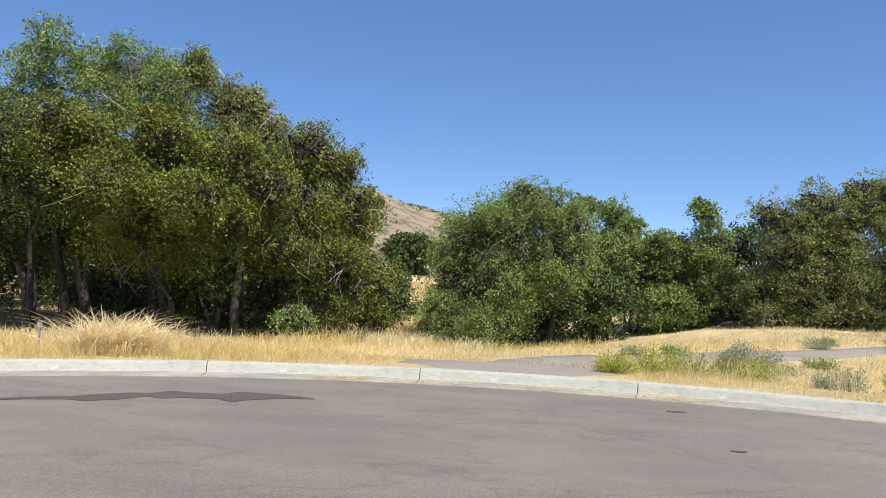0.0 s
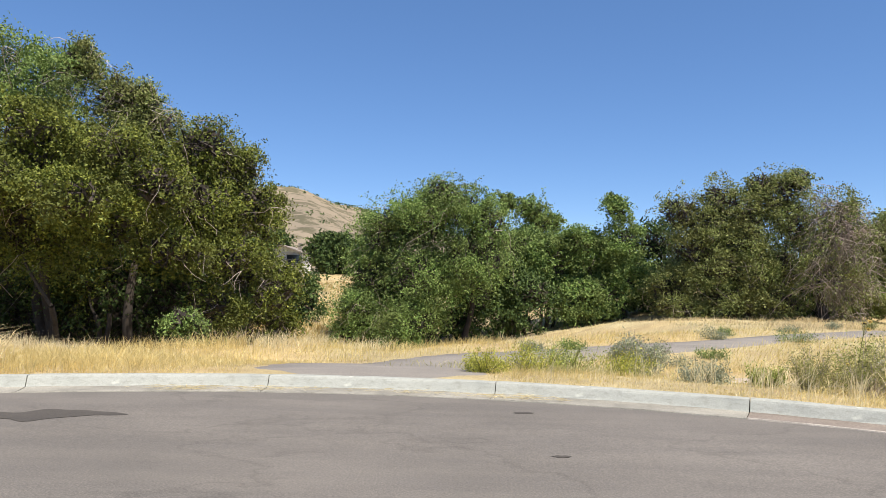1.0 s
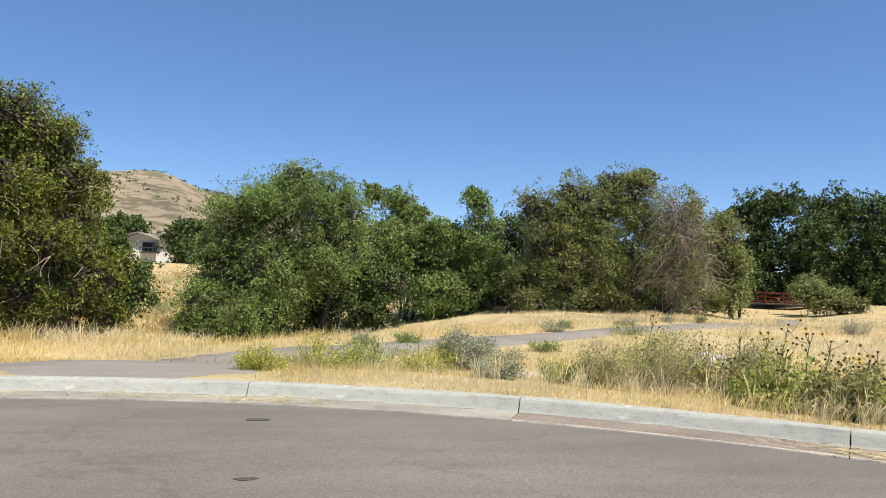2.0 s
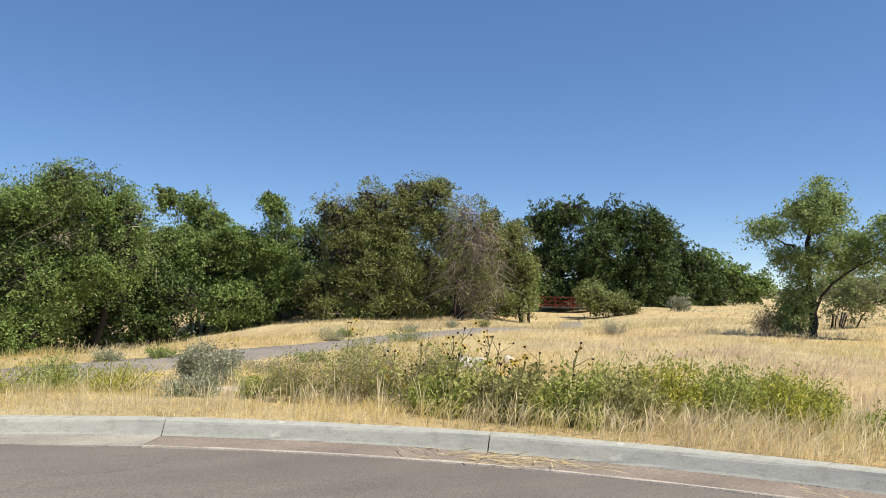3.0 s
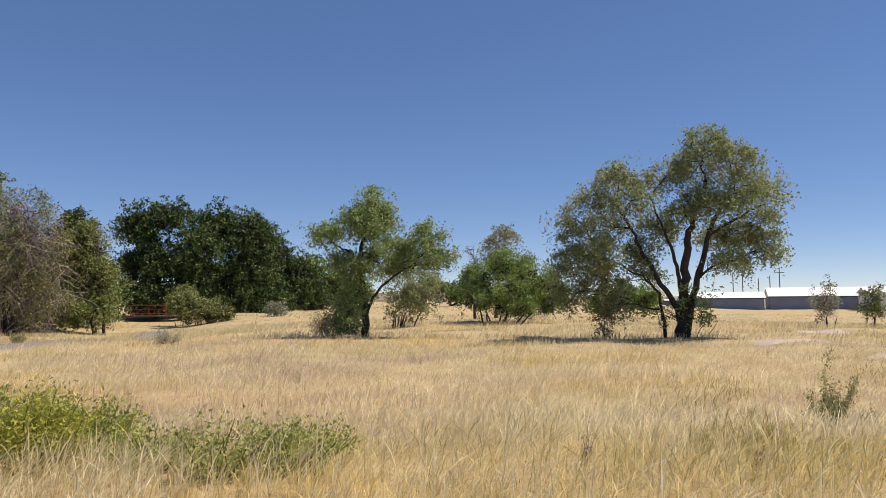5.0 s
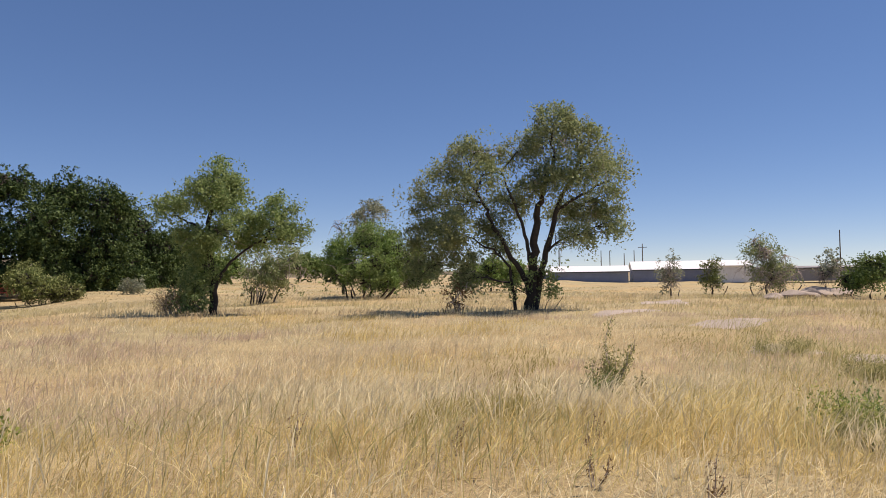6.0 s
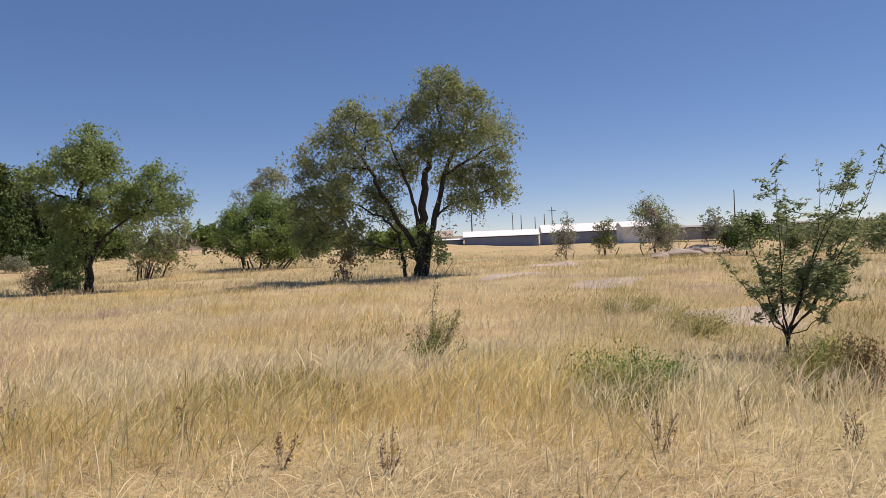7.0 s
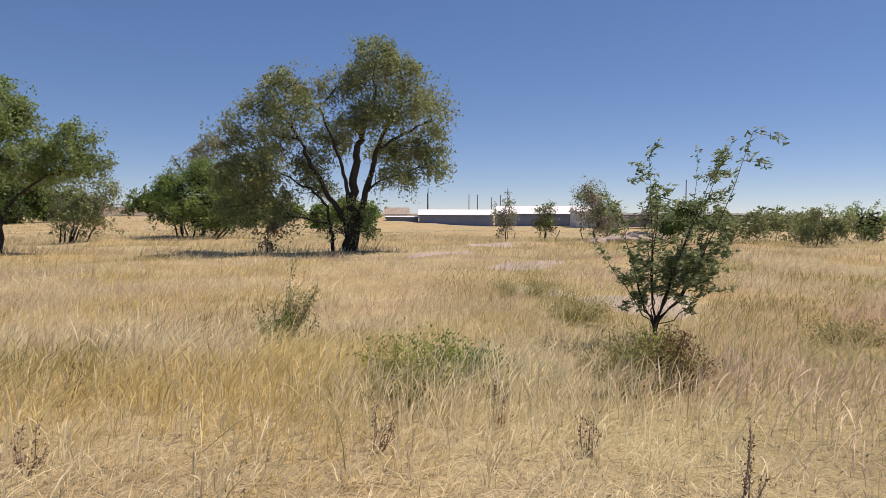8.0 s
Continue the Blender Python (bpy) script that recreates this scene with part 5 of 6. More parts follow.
def shrub(name, place, height, radius, leaves, leaf, foliage, label, seed, category="shrub", group="", stems=14, stem_mat=None, twigs=0, flowers=0, wind=(0.2, -0.3, 0.2), slim=0.45, thick=0.006):
    """A low plant: stems that fan out from one foot, and leaves along them."""
    rng = np.random.default_rng(seed)
    root = thing(name, on_ground(*place), label, category, group)
    wood = Tubes()
    spots, tips = [], []
    leaves, leaf = int(leaves * 2.8), leaf * 0.48
    per = max(1, leaves // stems)
    for k in range(stems):
        a = rng.uniform(0, 2 * np.pi)
        out = radius * math.sqrt(rng.uniform(0, 1))
        e = np.array([out * math.cos(a) + wind[0] * height * 0.4, out * math.sin(a) + wind[1] * height * 0.4, height * rng.uniform(0.4, 1.2) * (1 - 0.35 * (out / radius) ** 2)])
        p = bend((0.2 * e[0], 0.2 * e[1], -0.03), e, rng, -0.1, 0.08, 6)
        wood.add(p, np.linspace(thick * 1.5, thick * 0.5, 6), 4)
        s = rng.uniform(0.25, 1.0, per) ** 0.7 * 4.999
        i = s.astype(int)
        q = p[i] + (p[i + 1] - p[i]) * (s - i)[:, None]
        spots.append(q + rng.normal(0, 1, q.shape) * radius * 0.13)
        tips.append(p[-1])
        for j in range(twigs // stems):
            b = p[rng.integers(1, 5)]
            wood.add(bend(b, b + rng.normal(0, radius * 0.35, 3) + (0, 0, height * 0.12), rng, 0, 0.1, 4), np.linspace(thick * 0.7, thick * 0.3, 4), 3)
    part("stem_clump", wood.mesh("stem_clump"), stem_mat or M_STEM, root)["kind"] = "stuff"
    spots = np.concatenate(spots)
    spots[:, 2] = np.maximum(spots[:, 2], 0.03)
    part("foliage", leaf_mesh("foliage", spots, leaf * 1.2, rng, slim * 1.15, -0.3, wind, 3), foliage, root)["kind"] = "stuff"
    if flowers:
        t = np.array(tips)
        f = np.repeat(t, max(1, flowers // len(t)), 0)
        part("bloom", leaf_mesh("bloom", f + rng.normal(0, radius * 0.12, f.shape) * (1, 1, 0.5), leaf * 0.5, rng, 0.8, 0), M_PETAL, root, "small yellow flowers")["kind"] = "stuff"
    return root


def sunflower(place, height, seed, group):
    """A branching wild sunflower: dry dark heads, a few still yellow, and broad leaves below."""
    rng = np.random.default_rng(seed)
    root = thing("wild_sunflower", on_ground(*place), "wild sunflower with dark dried heads and dusty green leaves", "sunflower", group)
    stem = Tubes()
    main = bend((0, 0, -0.03), (0.12 * height, -0.1 * height, height), rng, 0, 0.04, 8)
    stem.add(main, np.linspace(0.011, 0.004, 8), 5)
    part("stem", stem.mesh("stem"), M_STEM, root)
    ends = [main[-1]]
    for k in range(9):
        b = main[rng.integers(2, 7)]
        e = b + np.array([rng.normal(0, 0.09), rng.normal(0, 0.09), rng.uniform(0.08, 0.22)]) * (0.6 + 0.4 * height)
        twig = Tubes()
        twig.add(bend(b, e, rng, -0.1, 0.1, 5), np.linspace(0.005, 0.0022, 5), 4)
        part("branch", twig.mesh("branch"), M_STEM, root)
        ends.append(e)
    n = int(190 * height)
    s = rng.uniform(0, 0.75, n)
    low = main[(s * 7).astype(int)] + rng.normal(0, 0.13, (n, 3)) * (1, 1, 0.5)
    part("leafage", leaf_mesh("leafage", low, 0.062, rng, 0.7, 0.4), M_DUSTY if seed % 3 else M_HERB, root)["kind"] = "stuff"
    for k, e in enumerate(ends):
        bm = bmesh.new()
        tilt = Matrix.Translation(e) @ Euler((rng.uniform(-1, 1), rng.uniform(-1, 1), 0)).to_matrix().to_4x4()
        bmesh.ops.create_cone(bm, cap_ends=True, segments=8, radius1=0.008, radius2=0.015, depth=0.014, matrix=tilt)
        bmesh.ops.create_icosphere(bm, subdivisions=1, radius=0.012, matrix=tilt @ Matrix.Translation((0, 0, 0.008)) @ Matrix.Diagonal((1, 1, 0.6, 1)))
        head = part("flower_head", bm, M_HEAD, root)
        if k % 5 in (1, 2, 3):
            a = np.linspace(0, 2 * np.pi, 12, endpoint=False)
            rim, outer = [], []
            for q in a:
                for w, r in ((-0.16, 0.014), (0.16, 0.014), (0.0, 0.05)):
                    rim.append(tilt @ Vector((r * math.cos(q + w), r * math.sin(q + w), 0.012)))
                outer.append((len(rim) - 3, len(rim) - 2, len(rim) - 1))
            part("petals", np_mesh("petals", np.array(rim), np.array(outer)), M_PETAL, head)
    return root


def rock(place, size, seed, flat=0.6, mat=None, label="broken chunk of pale concrete rubble in the weeds", group="rubble chunks"):
    rng = np.random.default_rng(seed)
    bm = bmesh.new()
    bmesh.ops.create_icosphere(bm, subdivisions=3, radius=size)
    w = rng.normal(0, 2.2 / size, (4, 3))
    ph = rng.uniform(0, 6, 4)
    cuts = rng.normal(0, 1, (7, 3))
    cuts /= np.linalg.norm(cuts, axis=1)[:, None]
    for v in bm.verts:
        c = np.array(v.co)
        for q in cuts:
            over = c @ q - size * 0.72
            if over > 0:
                c = c - q * over
        c = c * (1 + 0.05 * np.sin(w @ c + ph).sum())
        v.co = (c[0], c[1] * 0.8, c[2] * flat)
    me = bpy.data.meshes.new("rubble_chunk")
    bm.to_mesh(me)
    bm.free()
    me.materials.append(mat or M_RUBBLE)
    ob = tagged(new("rubble_chunk", me), label, "rubble", group)
    ob.matrix_basis = pose(*on_ground(*place, size * flat * 0.35), 0, 0, rng.uniform(0, 360))


def straw_heap(place, z, spread, count, seed, label="wisps of dry straw caught in the gutter", long=0.22):
    rng = np.random.default_rng(seed)
    c = rng.normal(0, 1, (count, 3)) * (spread[0], spread[1], 0.0)
    c[:, 2] = rng.uniform(0.004, 0.035, count)
    a = rng.normal(0, 0.6, count)
    ln = long * rng.uniform(0.4, 1.2, count)
    d = np.stack([np.cos(a), np.sin(a), rng.normal(0, 0.06, count)], -1) * ln[:, None] * 0.5
    u = np.stack([-np.sin(a), np.cos(a), np.zeros(count)], -1) * 0.004
    v = np.stack([c - d, c - d * 0.2 + u + (0, 0, 0.006), c + d, c + d * 0.2 - u], 1).reshape(-1, 3)
    v[:, 2] = np.maximum(v[:, 2], 0.003)
    ca, sa = math.cos(spread[2]), math.sin(spread[2])
    v[:, :2] = np.stack([v[:, 0] * ca - v[:, 1] * sa, v[:, 0] * sa + v[:, 1] * ca], -1)
    me = np_mesh("straw_wisps", v, np.arange(count * 4).reshape(-1, 4))
    me.materials.append(M_STRAW)
    ob = tagged(new("straw_wisps", me), label, "straw", "straw in the gutter", "stuff")
    ob.location = (place[0], place[1], z)


def build_small_things():
    verge = "weeds on the verge"
    shrub("sagebrush", (5.95, 18.3), 0.92, 0.75, 4200, 0.11, M_GREY, "grey-green sagebrush with a dark woody foot beside the trail", 71, stems=40, stem_mat=M_TWIG, twigs=160, thick=0.012, slim=0.35)
    shrub("sagebrush", (24.0, 28.1), 0.7, 0.6, 700, 0.07, M_GREY, "low grey sagebrush alone in the dry grass", 72, stems=24, stem_mat=M_TWIG, twigs=60, thick=0.01)
    shrub("saltbush", (20.9, 35.3), 0.5, 0.4, 420, 0.08, M_OLIVE, "small round olive shrub at the edge of the trail", 73, stems=18, stem_mat=M_TWIG)
    for k, (x, y, h, r) in enumerate([(11.0, 27.8, 0.35, 0.7), (13.4, 26.3, 0.35, 0.9), (15.2, 31.0, 0.3, 0.5), (9.2, 22.4, 0.3, 0.6), (7.6, 21.0, 0.3, 0.7), (5.0, 23.3, 0.3, 0.5), (18.8, 34.4, 0.3, 0.4), (12.0, 29.3, 0.3, 0.4), (3.6, 22.6, 0.3, 0.4)]):
        shrub("green_weed", (x, y), h, r, 520, 0.08, M_LEAF if k % 2 else M_GREY, "low green weed at the edge of the trail", 74 + k, "weed", "weeds along the trail", stems=20)
    for k, (x, y, h, r, mat) in enumerate([(2.6, 12.0, 0.42, 0.6, M_YELLOW), (3.5, 12.6, 0.5, 0.6, M_HERB), (4.3, 11.9, 0.38, 0.55, M_YELLOW), (3.2, 13.6, 0.55, 0.5, M_LEAF), (1.9, 10.7, 0.3, 0.4, M_YELLOW), (5.2, 10.6, 0.28, 0.4, M_GREY), (5.9, 10.2, 0.32, 0.35, M_HERB)]):
        shrub("green_weed", (x, y), h, r, 900, 0.055, mat, "leafy yellow-green weed between trail and kerb", 90 + k, "weed", verge, stems=30, flowers=60 if mat is M_YELLOW else 0)
    for k, (x, y, h, r) in enumerate([(6.9, 9.1, 0.75, 0.55), (7.5, 8.7, 0.8, 0.55), (7.2, 9.8, 0.7, 0.6), (6.3, 9.6, 0.55, 0.45), (8.1, 8.9, 0.6, 0.5)]):
        shrub("ragweed", (x, y), h, r, 2000, 0.045, M_HERB if k % 3 == 2 else M_DUSTY, "brownish-green branching weed going to seed", 100 + k, "weed", verge, stems=36, twigs=72, stem_mat=M_TWIG, thick=0.004)
    for k, (x, y, h) in enumerate([(8.0, 7.6, 0.95), (8.35, 7.35, 0.85), (8.6, 7.0, 1.0), (7.75, 8.0, 1.15), (7.4, 8.3, 0.9), (7.6, 7.7, 0.8), (8.2, 8.2, 1.05), (8.0, 7.0, 0.75), (7.9, 7.3, 0.7), (7.2, 8.6, 0.8), (6.9, 9.6, 1.25), (7.9, 8.6, 0.95)]):
        sunflower((x, y), h * 0.78, 120 + k, "wild sunflowers on the verge")
    for k, (x, y, h, r, mat) in enumerate([(8.1, 7.3, 0.5, 0.45, M_DUSTY), (8.5, 6.9, 0.48, 0.45, M_HERB), (8.95, 6.6, 0.45, 0.4, M_DUSTY), (7.6, 7.8, 0.4, 0.45, M_HERB)]):
        shrub("green_weed", (x, y), h, r, 1300, 0.065, mat, "dusty broad-leaved weed under the sunflowers", 140 + k, "weed", verge, stems=24, slim=0.65)
    for k, (x, y, h, r) in enumerate([(9.6, 6.7, 0.62, 0.5), (9.95, 6.2, 0.56, 0.5), (10.3, 6.7, 0.52, 0.45), (10.2, 5.8, 0.5, 0.42), (10.7, 6.2, 0.45, 0.4), (9.3, 7.3, 0.6, 0.45)]):
        shrub("rabbitbrush", (x, y), h, r, 1900, 0.06, M_HERB if k % 3 else M_YELLOW, "bright yellow-green rabbitbrush coming into flower", 150 + k, "shrub", "rabbitbrush on the verge", stems=40, flowers=80, slim=0.4)
    for k, (x, y, h, r) in enumerate([(10.9, 4.6, 0.38, 0.42), (11.25, 4.15, 0.33, 0.4), (10.75, 5.2, 0.3, 0.35), (11.6, 4.6, 0.27, 0.35)]):
        shrub("mallow_weed", (x, y), h, r, 560, 0.05, M_HERB, "leafy green weed in the dry roadside grass", 160 + k, "weed", verge, stems=26, slim=0.6)
    shrub("thorn_shrub", (30.6, 25.6), 1.35, 0.95, 1500, 0.075, M_RUST, "rounded thin shrub with yellowing brown leaves beside the small elm", 172, stems=30, stem_mat=M_TWIG, twigs=90, thick=0.012, slim=0.5)
    for k, (x, y, h, r) in enumerate([(-6.0, 29.0, 0.9, 0.9), (-7.4, 34.0, 1.1, 1.0), (-5.0, 38.0, 0.9, 1.1), (-7.8, 44.0, 1.3, 1.2), (-3.4, 27.0, 0.7, 0.8), (-0.8, 25.5, 0.6, 0.7), (-12.0, 62.0, 1.3, 1.3), (-15.5, 74.0, 1.5, 1.6), (-10.5, 70.0, 1.2, 1.3), (-17.0, 88.0, 1.6, 1.8), (-13.0, 92.0, 1.5, 1.8)]):
        shrub("saltbush", (x, y), h, r, 900, 0.1, M_DUSTY if k % 2 else M_OLIVE, "olive shrub in the hollow between the groves", 173 + k, "shrub", "shrubs in the hollow", stems=26, stem_mat=M_TWIG)
    shrub("wild_rose", (18.4, 2.2), 0.9, 0.3, 620, 0.055, M_DUSTY, "spindly grey-green shrub in the dry field", 170, stems=12, stem_mat=M_TWIG, twigs=24)
    shrub("thistle", (18.0, 2.0), 0.45, 0.4, 260, 0.07, M_OLIVE, "low olive weed at the foot of the spindly shrub", 171, "weed", stems=14)
    for k, (x, y, h, r, mat) in enumerate([(15.5, -0.7, 0.32, 0.5, M_HERB), (15.9, -0.95, 0.34, 0.42, M_BRIGHT), (15.1, -0.9, 0.24, 0.4, M_DUSTY), (16.1, -2.25, 0.38, 0.4, M_DUSTY), (16.3, -2.5, 0.36, 0.3, M_RUST), (16.8, -2.3, 0.36, 0.3, M_HERB), (21.5, -0.9, 0.26, 0.6, M_DUSTY), (24.0, 0.5, 0.26, 0.7, M_DUSTY), (20.9, -4.4, 0.26, 0.6, M_DUSTY)]):
        shrub("green_weed", (x, y), h, r, 1200, 0.046, mat, "low leafy weed among the dry grass", 180 + k, "weed", "weeds in the field", stems=22)
    for k, (x, y) in enumerate([(12.85, 0.5), (14.1, -2.25), (14.5, -1.7), (13.8, -1.3), (13.3, 1.6), (13.0, 2.8), (12.9, -0.1), (14.0, 0.9), (13.6, -2.9), (15.2, 1.4)]):
        shrub("dry_dock", (x, y), 0.2 + 0.05 * (k % 3), 0.07 + 0.02 * (k % 2), 60, 0.026, M_RUST, "dry brown upright weed stalks", 210 + k, "weed", "dry stalks in the field", stems=4 + k % 4, stem_mat=M_TWIG, twigs=12, thick=0.003)
    for k, (x, y, s) in enumerate([(12.9, 19.5, 0.42), (12.4, 19.1, 0.26), (13.5, 19.8, 0.28), (11.8, 19.2, 0.2), (13.2, 18.7, 0.26), (14.3, 19.4, 0.24)]):
        rock((x, y), s, 230 + k)
    for k, (x, y, s) in enumerate([(55.0, 2.2, 1.2), (56.2, 0.9, 1.4), (54.6, 3.4, 0.8)]):
        rock((x, y), s, 260 + k, 0.36, M_BARE, "low heap of bare earth and debris in the field", "earth heaps")
    for k, (deg, count) in enumerate([(79.4, 90), (51.7, 130), (93.4, 60), (37.8, 60), (99, 70), (86, 40)]):
        a = math.radians(deg - 1.2)
        r = RK - 0.42
        straw_heap((CX + r * math.cos(a), CY + r * math.sin(a)), 0.006, (0.32 if deg > 52 else 0.4, 0.1, a + 1.57), count, 240 + k)
    for k, (x, y, r) in enumerate([(2.28, 7.44, 0.11), (2.44, 5.44, 0.08)]):
        bm = bmesh.new()
        bmesh.ops.create_circle(bm, cap_ends=True, segments=14, radius=r)
        for v in bm.verts:
            v.co *= 0.75 + 0.4 * math.sin(v.co.x * 40 + v.co.y * 27 + k) ** 2
            v.co.y *= 0.5
        me = bpy.data.meshes.new("tar_spot")
        bm.to_mesh(me)
        bm.free()
        me.materials.append(M_STAIN)
        ob = tagged(new("tar_spot", me), "small dark tar spot on the asphalt", "stain", "tar spots", "structure")
        ob.location = (x, y, 0.05 * (1 - math.hypot(x - CX, y - CY) / 11.86) + 0.004)
    post = thing("marker_stake", on_ground(-7.35, 9.6), "short thin grey metal stake in the roadside grass", "stake")
    part("rod", box((-0.015, -0.015, -0.1), (0.015, 0.015, 0.46), 0.003), M_SIGN, post)
    part("cap", box((-0.035, -0.02, 0.4), (0.035, 0.02, 0.5), 0.005), M_SIGN, post)


# ---------------- grass ----------------
BARE = [(7.6, 16.2, 2.0, 1.2), (6.5, 13.6, 1.3, 0.8), (9.2, 17.2, 1.4, 0.9), (24.5, -1.6, 2.2, 1.2), (32.8, 2.7, 2.4, 1.2), (38.8, 7.7, 3.2, 1.2), (25.4, 0.6, 1.5, 0.8), (47.0, 7.8, 3.2, 1.2)]


def wave(x, y, k, seed):
    r = np.random.default_rng(seed)
    total = np.zeros_like(x)
    for q in (1.0, 1.9, 3.3):
        a, b = r.uniform(0, 6.28, 2)
        total += np.sin(k * q * (x * math.cos(a) + y * math.sin(a)) + b + 1.2 * np.sin(k * q * 0.7 * (y * math.cos(a) - x * math.sin(a)))) / q
    return total / 1.8


def grass_spots(rng, d0, d1, density, a0=-32, a1=142):
    lo, hi = math.radians(a0), math.radians(a1)
    area = (hi - lo) * (d1 - d0) * (RK + (d0 + d1) / 2)
    n = int(area * density) // 8 * 8
    a = np.repeat(rng.uniform(lo, hi, n // 8), 8)
    r = np.repeat(np.sqrt(rng.uniform((RK + d0) ** 2, (RK + d1) ** 2, n // 8)), 8)
    tuft = np.repeat(rng.random(n // 8), 8)
    loose = 0.035 + 0.02 * d0
    x, y = CX + r * np.cos(a) + rng.normal(0, loose, n), CY + r * np.sin(a) + rng.normal(0, loose, n)
    r = np.hypot(x - CX, y - CY)
    t, run = dist_to(TRAIL, x, y)
    keep = (t > trail_half(run) + rng.uniform(-0.08, 0.4, n)) | (run > 36)
    keep &= rng.random(n) < 0.75 + 0.45 * wave(x, y, 1.3, 4)
    for bx, by, rx, ry in BARE:
        q = ((x - bx) / rx) ** 2 + ((y - by) / ry) ** 2
        keep &= (q > 1) | (rng.random(n) < 0.12)
    c, _ = dist_to(CREEK, x, y)
    keep &= (c > 9) | (rng.random(n) < 0.6) | (x > 22)
    keep &= (y - far_edge(x) < 4.5) | (x > 13) | (x < -4) | (rng.random(n) < 0.12)
    keep &= r > RK + 0.03
    return x[keep], y[keep], np.degrees(a[keep]), (r - RK)[keep], tuft[keep]


def blades(x, y, height, width, rng, levels, lean):
    """Vertices and quads of bent blades with a slightly broader seed head."""
    n = len(x)
    z = ground_z(x, y) - 0.02
    a = rng.uniform(0, 2 * np.pi, n)
    twist = rng.normal(0, 1.1, n)
    push = np.stack([rng.normal(0.22, 0.5, n), rng.normal(-0.25, 0.5, n)], -1) * lean[:, None]
    s = np.array([0, 1.0]) if levels == 2 else (np.array([0, 0.55, 1.0]) if levels == 3 else np.array([0, 0.4, 0.75, 1.0]))
    w = {2: [1.0, 0.45], 3: [0.8, 1.05, 0.3], 4: [0.7, 0.7, 1.25, 0.2]}[levels]
    rows = []
    for q, f in zip(s, w):
        side = np.stack([np.cos(a + twist * q), np.sin(a + twist * q), np.zeros(n)], -1)
        c = np.stack([x + push[:, 0] * height * q ** 1.9, y + push[:, 1] * height * q ** 1.9, z + height * (q - 0.25 * np.minimum(lean, 1.5) * q ** 2.5)], -1)
        rows += [c - side * (width * f / 2)[:, None], c + side * (width * f / 2)[:, None]]
    v = np.stack(rows, 1)
    m = 2 * levels
    i = np.arange(n)[:, None] * m
    f = np.concatenate([np.concatenate([i + 2 * k, i + 2 * k + 1, i + 2 * k + 3, i + 2 * k + 2], 1) for k in range(levels - 1)])
    return v.reshape(-1, 3), f


def gather(pieces):
    vs, fs, n = [], [], 0
    for v, f in pieces:
        vs.append(v)
        fs.append(f + n)
        n += len(v)
    return np.concatenate(vs), np.concatenate(fs)


OLIVE_PATCHES = [(25.5, -4.5, 2.6, 1.3), (30, -5.5, 3.2, 1.6), (17.3, -2.3, 0.9, 0.55), (14.7, 2.1, 1.1, 0.6), (23.0, -1.0, 1.6, 1.0), (26.0, 1.5, 2.6, 1.0), (32.6, 4.1, 3.0, 1.1), (20.7, 4.5, 2.2, 0.9), (39.0, 3.6, 3.2, 1.2), (21.5, -1.3, 1.3, 0.7), (27.0, -8.0, 3.0, 2.0), (18.5, -4.4, 1.2, 0.8), (30.0, 15.5, 3.0, 1.0), (24.0, 26.5, 4.0, 1.2), (28.0, 2.2, 4.0, 1.6), (34.0, -2.5, 5.0, 2.2), (23.5, -3.6, 3.0, 1.2), (41.0, -1.0, 6.0, 2.2), (18.0, 3.4, 1.6, 0.7)]
GRASSES = (("cream_grass", M_GRASS, "knee-high cream-coloured dry grass bent by the wind"), ("tan_grass", M_GRASS_TAN, "pinkish-tan dry grass gone to seed"),
           ("golden_grass", M_GRASS_GOLD, "golden dry grass on the verge and field"), ("brown_grass", M_GRASS_OLIVE, "low olive-brown grass in the damper hollows"))


def grass_sort(x, y, deg, tuft, rng):
    """Which of the four grasses grows at a place: they stand in drifts that overlap."""
    drift = wave(x, y, 0.30, 31) + 0.55 * wave(x, y, 1.1, 37) + 0.5 * (tuft - 0.5)
    drift = drift - 1.1 * step(44, 72, deg) - 0.12 + 0.4 * step(38, 14, deg)
    sort = np.where(drift > 0.32, 1, np.where(drift < -0.42, 2, 0))
    damp = wave(x, y, 0.75, 53) * 0.5
    for ox, oy, rx, ry in OLIVE_PATCHES:
        damp = np.maximum(damp, 1.25 * np.exp(-((x - ox) / rx) ** 2 - ((y - oy) / ry) ** 2))
    return np.where((damp > 0.42 + 0.35 * tuft) & (deg < 70), 3, sort)


